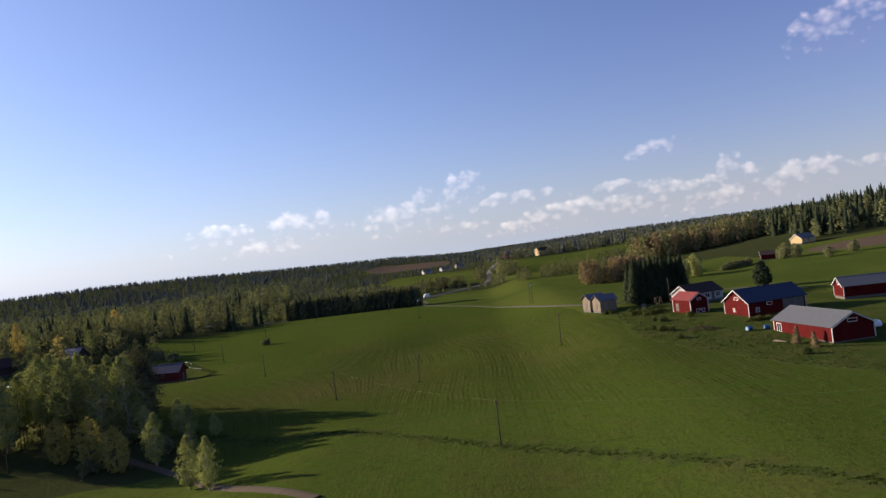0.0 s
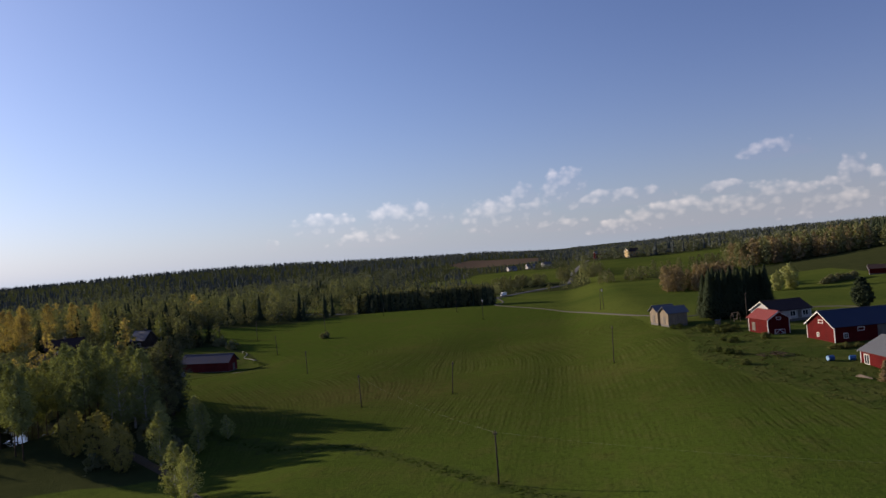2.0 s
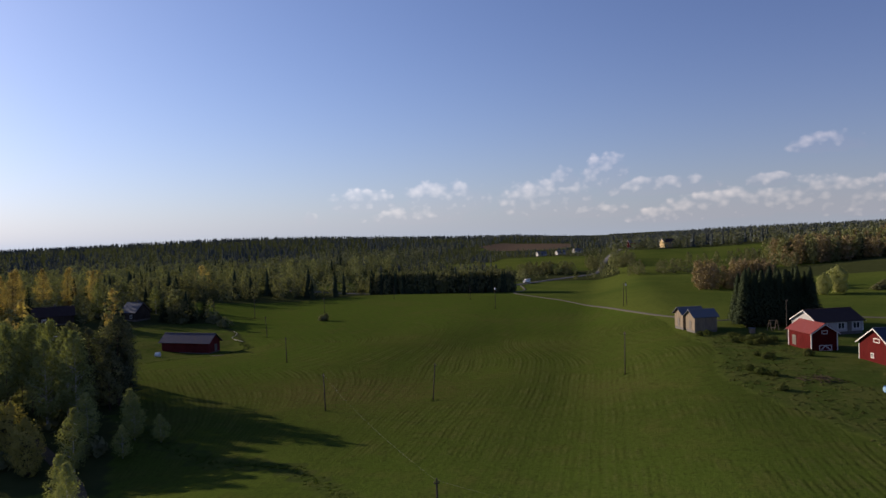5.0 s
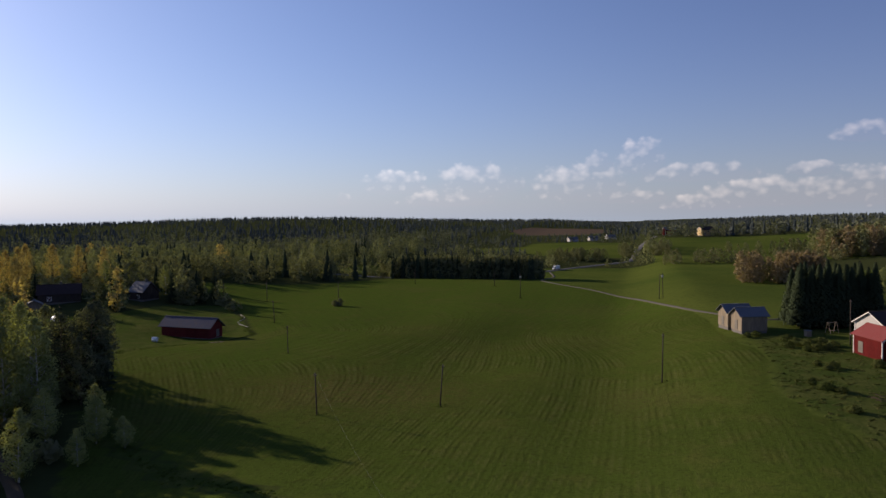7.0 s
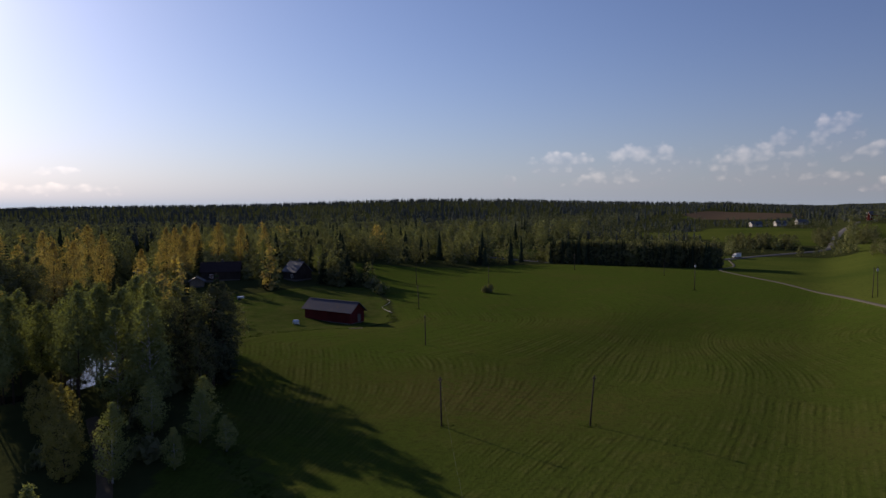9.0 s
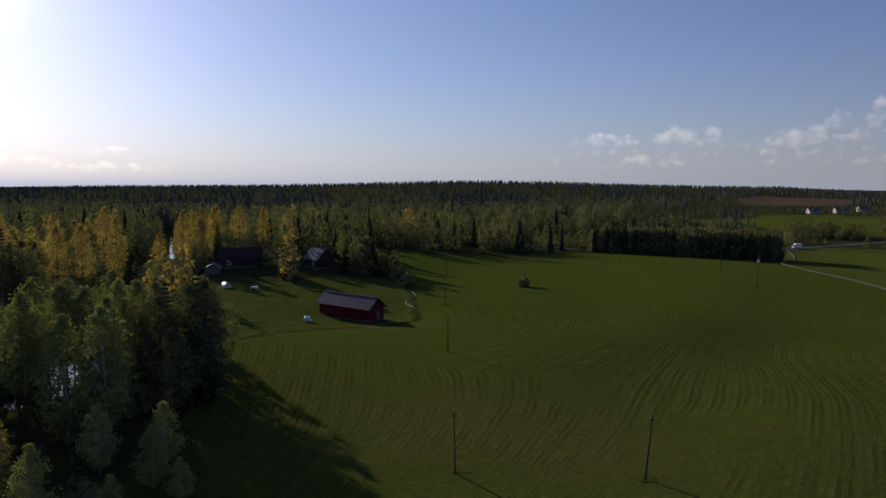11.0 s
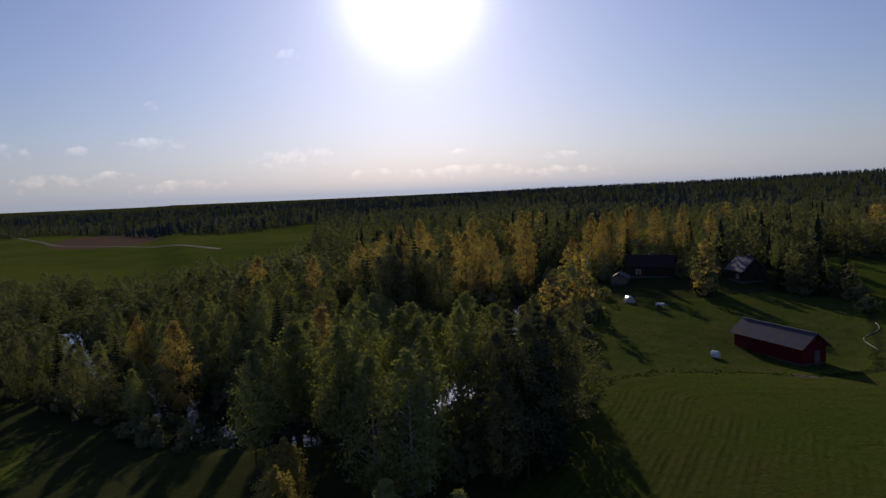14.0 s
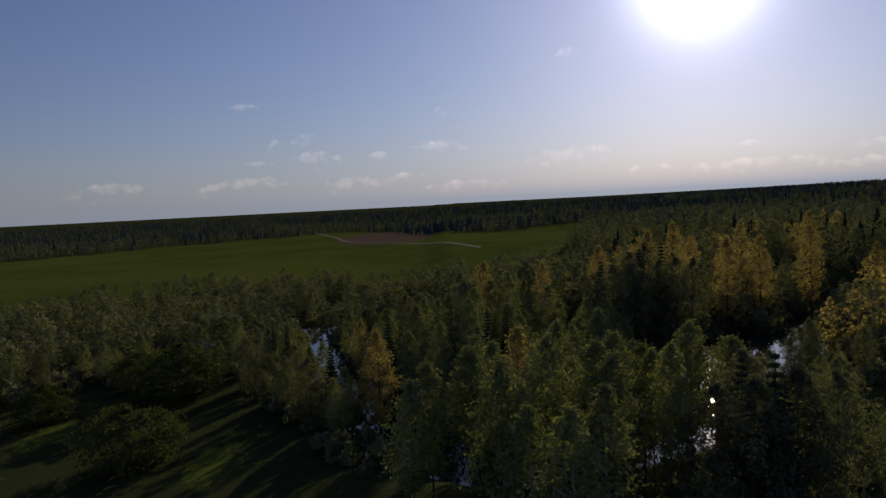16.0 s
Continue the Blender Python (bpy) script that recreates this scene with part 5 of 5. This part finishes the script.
# middle distance
mx, my = scatter(5600, 150, 520, -125, 12)
ok = ~open_here(mx, my, 3.0) & ~((np.hypot(mx + 5, my - 105) < 168) & (mx > -205) & (my > 20) & (my < 265))
mx, my = mx[ok], my[ok]
g = patches(mx, my, 0.012, 1.0)
u = frng.uniform(0, 1, len(mx))
gold = (((g > 0.3) & (mx < -140) & (my > 120)) | (bell(mx, my, -235, 225, 50, 50) > 0.4)) & (u < 0.12)
LOW = np.where((mx > -145) & (mx < 14) & (my > 400), 0.5, np.where((mx < -140) & (my < 125) | (mx < -230) & (my < 195) | (bell(mx, my, -205, 220, 60, 60) > 0.4), 0.62, 1.0))
conif = ~gold & (patches(mx, my, 0.02, 7.0) > 0.22) & (u < 0.6) & (LOW == 1)
# front row gets darker leaves to imitate the shaded edge of the wood
front = ~gold & (line_dist(mx, my, FIELD_EDGE[10:] + [(20, 300)]) < 38) & (my > 250)
conif = (conif & ~front) | (front & (u < 0.1))
leafy = ~gold & ~conif & ~front
shady = front & ~conif


def lower(p, sel):
    p[:, 2] *= LOW[sel]
    p[:, 4] /= np.sqrt(LOW[sel])
    return p


stack("woodland", MID_LEAF, lower(places_of(mx[leafy], my[leafy], 0.5, 1.1, 3, (0.85, 1.35)), leafy), L_MID, "mixed green birch woodland behind the field")
stack("woodland", MID_LEAF, lower(places_of(mx[shady], my[shady], 0.6, 1.0, 3, (0.85, 1.3)), shady), L_DARK, "trees along the far edge of the field, their shade put into darker leaves")
stack("woodland", MID_LEAF, places_of(mx[gold], my[gold], 0.8, 1.2, 3), L_GOLD, "golden spring aspens in the woodland")
stack("woodland", MID_CONE, lower(places_of(mx[conif], my[conif], 0.6, 1.05, 2), conif), L_SPRUCE, "dark spruces among the birches")
# dense spruce plantation that borders the field
px, py = block(620, -101, -29, 375, 398)
keep = line_dist(px, py, ROAD) > 10
px, py = px[keep], py[keep]
pk = frng.uniform(0, 1, len(px)) < 0.45
stack("spruce_plantation", MID_CONE, places_of(px[pk], py[pk], 0.66, 0.82, 2, (0.8, 1.0)), L_SPRUCE, "dense dark spruce plantation bordering the field")
stack("young_plantation", MID_LEAF, places_of(px[~pk], py[~pk], 0.74, 0.92, 3, (0.7, 1.0)), L_DARK, "young dark green trees growing between the planted spruces")
# brown budding groves behind the farm
bx, by = np.concatenate([block(110, 53, 80, 318, 338), block(190, 112, 190, 462, 512)], 1)
bp = places_of(bx, by, 0.6, 0.9, 3, (0.7, 1.0))
bp[110:, 2] *= 1.5
bk = frng.uniform(0, 1, len(bp)) < np.where(np.arange(len(bp)) < 110, 1.0, 0.6)
stack("woodland", MID_LEAF, bp[~bk], L_MID, "green trees among the budding grove")
stack("budding_grove", MID_LEAF, bp[bk], L_BROWN, "grove of reddish-brown budding trees")
# tall mixed wood on the hill behind the farm
wx, wy = np.concatenate([block(900, 190, 430, 385, 560), block(160, 120, 260, 470, 560)], 1)
wk = frng.uniform(0, 1, len(wx)) < np.where(wx > 200, 0.86, 0.45)
wk2 = far_field(wx, wy) > 0
stack("woodland", MID_CONE, places_of(wx[wk & ~wk2], wy[wk & ~wk2], 0.8, 1.2, 2, (0.85, 1.25)), L_SPRUCE, "tall dark spruces on the hill behind the farm")
stack("woodland", MID_LEAF, places_of(wx[~wk & ~wk2], wy[~wk & ~wk2], 0.7, 1.2, 3), L_MID, "green trees on the hill behind the farm")
# far woods up to the skyline
fx, fy = scatter(28000, 470, 2300, -128, 62)
ok = ~open_here(fx, fy) & (line_dist(fx, fy, ROAD) > 12)
fx, fy = fx[ok], fy[ok]
u = frng.uniform(0, 1, len(fx))
con = patches(fx, fy, 0.006, 2.0) + 0.05 + 0.75 * np.clip((np.hypot(fx, fy) - 650) / 450, 0, 1) > u
rs = np.hypot(fx, fy)
sc = 1 + 0.3 * np.clip((rs - 900) / 1500, 0, 1)
pl = places_of(fx, fy, 0.55, 0.95, 2, (0.8, 1.15))
pl[:, 2] *= np.where((fx > -175) & (fx < 20) & (fy < 940), 0.5, 1.0)
pl[:, 4] *= sc
pl[:, 2] *= 1 - 0.35 * np.clip((rs - 700) / 400, 0, 1)
# both far leaf colours carry painted haze
stack("far_forest", FAR_CONE, pl[con], L_HAZEDSPRUCE, "dark conifer forest on the far hills")
stack("far_forest", FAR_LEAF, pl[~con], L_HAZED, "green mixed forest on the far hills")
# hedges and copses along the road
hx, hy = np.concatenate([block(60, -42, -6, 522, 546), block(26, 2, 12, 545, 600), block(26, 26, 36, 520, 580), block(60, 30, 120, 448, 470), block(30, 70, 130, 520, 535)], 1)
stack("roadside_copse", MID_LEAF, places_of(hx, hy, 0.35, 0.7, 3, (0.9, 1.5)), L_DARK, "dark copse and hedge along the country road")


# ---- loose things in the farmyard ----
def ring_solid(profile_pts, sides=20):
    """A turned body about z from (radius, height) pairs."""
    bm = bmesh.new()
    rings = [[bm.verts.new((r * math.cos(k * math.tau / sides), r * math.sin(k * math.tau / sides), h)) for k in range(sides)] for r, h in profile_pts]
    for a, b in zip(rings, rings[1:]):
        for k in range(sides):
            bm.faces.new((a[k], a[(k + 1) % sides], b[(k + 1) % sides], b[k]))
    bm.faces.new(rings[0][::-1])
    bm.faces.new(rings[-1])
    return to_mesh(bm, smooth=False)


def lying(name, x, y, yaw, r, length, mat, label, category, rim=None):
    e = thing(name, x, y, ground_z(x, y) + r - 0.04, yaw, label, category)
    body = part("body", ring_solid([(r * 0.92, -length / 2), (r, -length / 2 + 0.08), (r, length / 2 - 0.08), (r * 0.92, length / 2)]), mat, e)
    body.matrix_local = Matrix.Rotation(math.pi / 2, 4, "Y")
    if rim:
        for sx in (-1, 1):
            lid = part("lid", ring_solid([(r * 0.8, -0.03), (r * 0.8, 0.03)]), rim, e, "pale lid")
            lid.matrix_local = Matrix.Translation((sx * (length / 2 + 0.01), 0, 0)) @ Matrix.Rotation(math.pi / 2, 4, "Y")
    return e


lying("barrel", 57.9, 145.6, 200, 0.5, 1.1, M_BLUE, "large blue plastic barrel lying in rough grass", "barrel", M_LID)
lying("barrel", 61.4, 145.3, 170, 0.45, 1.0, M_BLUE, "blue plastic barrel lying beside the long barn", "barrel", M_LID)
lying("bale", -98.0, 197.2, 15, 0.62, 1.25, M_TARP, "white plastic-wrapped hay bale in the yard", "bale")


def hoop_greenhouse(x, y, yaw):
    e = thing("greenhouse", x, y, ground_z(x, y), yaw, "small white plastic hoop greenhouse in the yard", "greenhouse")
    r, L, n = 1.2, 2.6, 10
    bm = bmesh.new()
    for off, flip in ((0.0, False), (0.03, True)):
        rows = [[bm.verts.new((sx * L / 2, -(r - off) * math.cos(math.pi * k / n), (r - off) * 1.25 * math.sin(math.pi * k / n))) for k in range(n + 1)] for sx in (-1, 1)]
        for k in range(n):
            q = (rows[0][k], rows[1][k], rows[1][k + 1], rows[0][k + 1])
            bm.faces.new(q if flip else q[::-1])
    part("cover", to_mesh(bm, smooth=True), M_TARP, e)
    for sx in (-1, 1):
        bm = bmesh.new()
        vs = [bm.verts.new((sx * (L / 2 - 0.02), -r * 0.97 * math.cos(math.pi * k / n), r * 1.21 * math.sin(math.pi * k / n))) for k in range(n + 1)]
        f = bm.faces.new(vs if sx > 0 else vs[::-1])
        bmesh.ops.solidify(bm, geom=[f], thickness=0.03)
        part("end_wall", to_mesh(bm), M_TARP, e)
    for k in range(4):
        bm = bmesh.new()
        px = -L / 2 + k * L / 3
        tube(bm, [(px, -(r + 0.03) * math.cos(math.pi * i / n), (r + 0.03) * 1.25 * math.sin(math.pi * i / n)) for i in range(n + 1)], [0.03] * (n + 1), 5)
        part("hoop", to_mesh(bm), M_STEEL, e, "steel hoop")
    return e


hoop_greenhouse(-149.5, 219.0, -25)


def lorry(x, y, yaw):
    e = thing("delivery_van", x, y, ground_z(x, y) + 0.35, yaw, "white box van driving on the country road", "van")
    part("box_body", box_mesh(-3.6, 1.6, -1.15, 1.15, 0.6, 3.3, bevel=0.08), M_CARWHITE, e, "white box body")
    cab = bmesh.new()
    pts = [(1.7, 0.5), (3.4, 0.5), (3.4, 1.35), (2.9, 2.35), (1.7, 2.45)]
    a = [cab.verts.new((px, -1.05, pz)) for px, pz in pts]
    b = [cab.verts.new((px, 1.05, pz)) for px, pz in pts]
    cab.faces.new(a)
    cab.faces.new(b[::-1])
    for k in range(5):
        cab.faces.new((a[k], b[k], b[(k + 1) % 5], a[(k + 1) % 5]))
    bmesh.ops.recalc_face_normals(cab, faces=cab.faces[:])
    bmesh.ops.bevel(cab, geom=cab.edges[:], offset=0.06, segments=2, affect="EDGES")
    c = part("cab", to_mesh(cab), M_CARWHITE, e)
    ws = part("windscreen", box_mesh(-0.02, 0.02, -0.9, 0.9, -0.42, 0.42), M_PANE, c, "dark windscreen")
    ws.matrix_local = Matrix.Translation((3.2, 0, 1.86)) @ Matrix.Rotation(-0.46, 4, "Y")
    for sy in (-1, 1):
        part("side_window", box_mesh(1.95, 2.85, sy * 1.06 - 0.01, sy * 1.06 + 0.01, 1.45, 2.15), M_PANE, c, "dark side window")
        part("headlight", box_mesh(3.38, 3.42, sy * 0.8 - 0.15, sy * 0.8 + 0.15, 0.75, 0.95), M_PORCELAIN, c, "clear headlight")
        for wx in (-2.4, 2.6):
            w = part("wheel", ring_solid([(0.36, -0.14), (0.43, -0.1), (0.43, 0.1), (0.36, 0.14)], 16), M_RUBBER, e, "black tyre")
            w.matrix_local = Matrix.Translation((wx, sy * 1.0, 0.43)) @ Matrix.Rotation(math.pi / 2, 4, "X")
    return e


lorry(-30.5, 467.5, 234).scale = (0.72, 0.72, 0.72)


def parked_cart(x, y, yaw):
    e = thing("garden_cart", x, y, ground_z(x, y), yaw, "pale garden cart standing on the yard grass", "cart")
    part("tub", box_mesh(-0.9, 0.9, -0.6, 0.6, 0.5, 1.1, bevel=0.08), M_TARP, e)
    part("handle", box_mesh(0.9, 1.9, -0.04, 0.04, 0.8, 0.88), M_STEEL, e)
    for sy in (-0.68, 0.56):
        w = part("wheel", ring_solid([(0.32, 0), (0.38, 0.04), (0.38, 0.1), (0.32, 0.12)], 16), M_RUBBER, e, "black tyre")
        w.matrix_local = Matrix.Translation((-0.2, sy + 0.12, 0.38)) @ Matrix.Rotation(math.pi / 2, 4, "X")
    return e


parked_cart(-138.6, 219.5, 30)


def drain_pipe():
    bm = bmesh.new()
    pts = []
    for i in range(16):
        u = i / 15
        x = -100.5 + 12.5 * u + 1.2 * math.sin(u * 7)
        y = 239.5 - 17.5 * u + 0.8 * math.cos(u * 6)
        pts.append((x, y, ground_z(x, y) + 0.08))
    tube(bm, pts, [0.05] * 16, 8)
    me = to_mesh(bm, "pipe", True)
    me.materials.append(M_DULL)
    return tagged(new("drain_pipe", me), "pale plastic drain pipe lying along the field edge", "pipe")


drain_pipe()
for _x, _y, _yaw in ((-81.8, 199.4, 35), (-82.6, 200.0, 28)):
    _e = new("plank", box_mesh(-1.6, 1.6, -0.12, 0.12, 0.0, 0.06))
    _e.data.materials.append(M_GREYWOOD)
    _e.matrix_world = pose(_x, _y, ground_z(_x, _y) + 0.02, 0, 0, _yaw)
    tagged(_e, "pale weathered plank lying at the field edge", "plank", "planks by the old barn")


def garden_swing(x, y, yaw):
    e = thing("garden_swing", x, y, ground_z(x, y), yaw, "weathered grey garden swing frame under the spruces", "swing")
    for sx in (-1, 1):
        for sy in (-1, 1):
            bm = bmesh.new()
            tube(bm, [(sx * 1.0, sy * 0.7, 0), (sx * 1.0, sy * 0.1, 2.2)], [0.06, 0.05], 6)
            part("leg", to_mesh(bm), M_GREYWOOD, e)
    part("crossbar", box_mesh(-1.1, 1.1, -0.06, 0.06, 2.15, 2.27), M_GREYWOOD, e)
    part("seat", box_mesh(-0.7, 0.7, -0.25, 0.25, 0.5, 0.56), M_GREYWOOD, e)
    for sx in (-0.65, 0.65):
        part("rope", box_mesh(sx - 0.015, sx + 0.015, -0.015, 0.015, 0.56, 2.15), M_WIRE, e)
    return e


garden_swing(55.4, 206.4, 30)


def well_cover(x, y):
    e = thing("well", x, y, ground_z(x, y), 20, "small wooden well housing on the grass", "well")
    part("casing", box_mesh(-0.5, 0.5, -0.5, 0.5, -0.3, 1.1, bevel=0.03), M_GREYWOOD, e)
    part("lid", box_mesh(-0.6, 0.6, -0.6, 0.6, 1.1, 1.2), M_ROOF_SLATE, e, "dark lid")
    return e


well_cover(50.0, 201.5)

# brushwood heap, wall shrubs, hedge and car behind the long barn
def brush_heap(x, y):
    rng = random.Random(31)
    e = thing("brush_heap", x, y, ground_z(x, y), 0, "heap of brown cut branches on bare soil", "branches")
    for k in range(46):
        bm = bmesh.new()
        a, r = rng.uniform(0, math.tau), rng.uniform(0, 2.6)
        px, py, l, d = r * 1.3 * math.cos(a), r * 0.8 * math.sin(a), rng.uniform(1.0, 2.2), rng.uniform(0, math.tau)
        z0 = max(0.03, 0.75 - 0.27 * r) * rng.random()
        tube(bm, [(px - l / 2 * math.cos(d), py - l / 2 * math.sin(d), z0), (px, py, z0 + rng.uniform(0.05, 0.25)), (px + l / 2 * math.cos(d), py + l / 2 * math.sin(d), z0 + rng.uniform(-0.02, 0.35))], [0.05, 0.04, 0.02], 4)
        part("branch", to_mesh(bm), M_BARK, e)
    return e


brush_heap(50.5, 152.0)
wall_shrubs = Grove("shrub", [lambda: broadleaf(95, 3.0, 0.9, 0.02, "cone", 60, 22, 0.22, 0.4)], L_BROWN, M_BARK, "small reddish-brown conical shrub against the barn wall", "wall shrubs")
wall_shrubs.plant(60.4, 129.9, 1.0, trng)
wall_shrubs.plant(61.4, 125.4, 0.85, trng)
hedge_trees = Grove("alder_tree", [lambda: broadleaf(96, 6.0, 2.8, 0.04, "round", 110, 26, 0.34, 0.8)], L_MID, M_BARK, "round green field tree beside the red shed", "meadow trees")
for _x, _y, _s in ((139.0, 313.0, 1.1), (142.5, 310.0, 0.95), (147.0, 291.0, 0.7), (160.0, 296.0, 0.8)):
    hedge_trees.plant(_x, _y, _s, trng)
hedge = Grove("willow_bush", [lambda: broadleaf(97, 3.2, 1.9, 0.02, "round", 70, 24, 0.3, 0.6)], L_DARK, M_BARK, "low dark bush in the hedge across the meadow", "hedge bushes")
for _k in range(9):
    hedge.plant(108.5 + _k * 1.9, 303.0 + _k * 1.3 + trng.uniform(-1, 1), trng.uniform(0.6, 1.15), trng, 1.2)

for _x, _y, _s in ((-78.0, 263.4, 0.75), (-79.2, 263.0, 0.6)):
    hedge.plant(_x, _y, _s, trng)

bank_bushes = Grove("shrub", [lambda s=s: broadleaf(s, 2.6, 1.5, 0.02, "round", 60, 24, 0.24, 0.5) for s in (98, 99)], L_SCRUB, M_BARK, "low dark green shrub on the grassy bank below the farm", "bank shrubs")
for _x, _y, _s in ((38.7, 198.6, 0.6), (40.5, 200.5, 0.55), (46.5, 184.5, 0.55), (48.3, 186.0, 0.6), (50.2, 187.0, 0.65), (44.9, 194.6, 0.7), (41.5, 158.5, 0.55), (42.9, 155.8, 0.6), (44.7, 154.6, 0.5), (43.9, 146.0, 0.5), (54.0, 172.0, 0.7), (57.5, 120.5, 0.6), (46.0, 190.5, 0.75), (47.5, 189.0, 0.8), (49.0, 190.5, 0.7), (44.0, 188.0, 0.6), (50.5, 192.0, 0.75), (52.0, 190.0, 0.6), (45.2, 171.0, 0.5), (47.0, 169.5, 0.55), (46.0, 168.0, 0.45)):
    bank_bushes.plant(_x, _y, _s * 0.7, trng, 1.7)


hay_heap = Grove("hay_heap", [lambda: broadleaf(100, 1.5, 1.6, 0.02, "round", 90, 24, 0.2, 0.35)], L_WEEDS, M_BARK, "low heap of old yellowish hay and weeds by the barn wall", "hay heaps")
for _x, _y, _s in ((62.0, 155.4, 0.5), (64.2, 156.0, 0.6), (66.6, 156.6, 0.5)):
    hay_heap.plant(_x, _y, _s, trng, 1.3)


def parked_car(x, y, yaw):
    e = thing("car", x, y, ground_z(x, y), yaw, "white estate car parked behind the long barn", "car")
    bm = bmesh.new()
    pts = [(-2.2, 0.35), (2.2, 0.35), (2.25, 0.8), (1.2, 0.95), (0.55, 1.45), (-1.9, 1.48), (-2.25, 0.9)]
    a = [bm.verts.new((px, -0.86, pz)) for px, pz in pts]
    b = [bm.verts.new((px, 0.86, pz)) for px, pz in pts]
    bm.faces.new(a)
    bm.faces.new(b[::-1])
    for k in range(7):
        bm.faces.new((a[k], b[k], b[(k + 1) % 7], a[(k + 1) % 7]))
    bmesh.ops.recalc_face_normals(bm, faces=bm.faces[:])
    bmesh.ops.bevel(bm, geom=bm.edges[:], offset=0.07, segments=2, affect="EDGES")
    part("body", to_mesh(bm), M_CARWHITE, e)
    for sy in (-1, 1):
        part("side_window", box_mesh(-1.7, 0.5, sy * 0.865 - 0.01, sy * 0.865 + 0.01, 0.98, 1.36), M_PANE, e, "dark side window")
        for wx in (-1.35, 1.4):
            w = part("wheel", ring_solid([(0.26, -0.1), (0.32, -0.07), (0.32, 0.07), (0.26, 0.1)], 16), M_RUBBER, e, "black tyre")
            w.matrix_local = Matrix.Translation((wx, sy * 0.8, 0.32)) @ Matrix.Rotation(math.pi / 2, 4, "X")
    return e


parked_car(77.2, 136.6, 100)
for _k in range(3):
    _e = new("plank", box_mesh(-1.5, 1.5, -0.14, 0.14, 0.0, 0.08))
    _e.data.materials.append(M_GREYWOOD)
    _e.matrix_world = pose(58.8 - _k * 0.25, 133.2 - _k * 0.4, ground_z(58.8, 133.2) + 0.05, 0, 0, 100 + 9 * _k)
    tagged(_e, "weathered plank lying in grass before the long barn", "plank", "planks by the long barn")

# ---- rough growth ----
LOW_BUSH = [clump_template(s, 1.6, 1.1, 0.05, "round", 12, 6, 0.55, 0.5) for s in (81, 82)]
TUFT = [clump_template(s, 0.4, 0.3, 0.0, "round", 6, 5, 0.2, 0.22) for s in (83, 84)]
_n = 3000
qx, qy = block(_n, 37, 66, 98, 200)
ok = ~inside(qx, qy, FIELD) & (line_dist(qx, qy, [(36, 200), (39, 182), (38, 155), (43, 140), (49, 127), (56, 110), (64, 103)]) < 15)
qx, qy = np.concatenate([[qx[ok], qy[ok]], block(10, 44, 52, 196, 202), block(6, 59, 63, 135, 142)], 1)
qk = frng.uniform(0, 1, len(qx)) < 0.65
stack("scrub", LOW_BUSH, places_of(qx[qk], qy[qk], 0.07, 0.2, 2, (1.4, 3.2)), L_SCRUB, "low green scrub on the bank below the farm")
stack("scrub", LOW_BUSH, places_of(qx[~qk], qy[~qk], 0.07, 0.2, 2, (1.2, 2.6)), L_WEEDS, "tall dry weeds on the bank below the farm")
tx, ty = [], []
for (ax, ay), (bx, by) in zip(DITCH, DITCH[1:]):
    n = int(math.hypot(bx - ax, by - ay) * 14)
    u = frng.uniform(0, 1, n)
    tx.append(ax + (bx - ax) * u + frng.normal(size=n) * 0.6)
    ty.append(ay + (by - ay) * u + frng.normal(size=n) * 0.6)
rx, ry = np.concatenate([block(1500, 36, 66, 96, 205), block(1500, -156, -84, 163, 258)], 1)
ok = ~inside(rx, ry, FIELD) & ((rx > 0) | (yard(rx, ry) > 0.5))
# grass strip added along the yard edge to imitate the shade of its step
ex, ey = [], []
for (ax, ay), (bx, by) in zip(FIELD_EDGE[3:9], FIELD_EDGE[4:10]):
    n = int(math.hypot(bx - ax, by - ay) * 16)
    u = frng.uniform(0, 1, n)
    ex.append(ax + (bx - ax) * u - 1.4 + frng.normal(size=n) * 0.7)
    ey.append(ay + (by - ay) * u + frng.normal(size=n) * 0.7)
ex, ey = np.concatenate(ex), np.concatenate(ey)
ok2 = ex < 0
fx0 = np.concatenate([frng.normal(size=22) * 0.55 + p[0] for p in POLES])
fy0 = np.concatenate([frng.normal(size=22) * 0.55 + p[1] for p in POLES])
tx, ty = np.concatenate(tx + [rx[ok], ex[ok2], fx0]), np.concatenate(ty + [ry[ok], ey[ok2], fy0])
stack("tall_grass", TUFT, places_of(tx, ty, 0.25, 0.65, 2, (0.9, 1.8)), L_GRASS, "tufts of tall grass along ditch, bank and yard, standing for shade at its edge")
# brushwood under the riverside trees
ux, uy = block(3200, -205, -44, 30, 265)
ok = ~open_here(ux, uy, 1.5) & ~inside(ux, uy, BANK)
stack("undergrowth", LOW_BUSH, places_of(ux[ok], uy[ok], 0.7, 2.2, 2, (0.8, 1.3)), L_DARK, "dark undergrowth beneath the riverside trees")
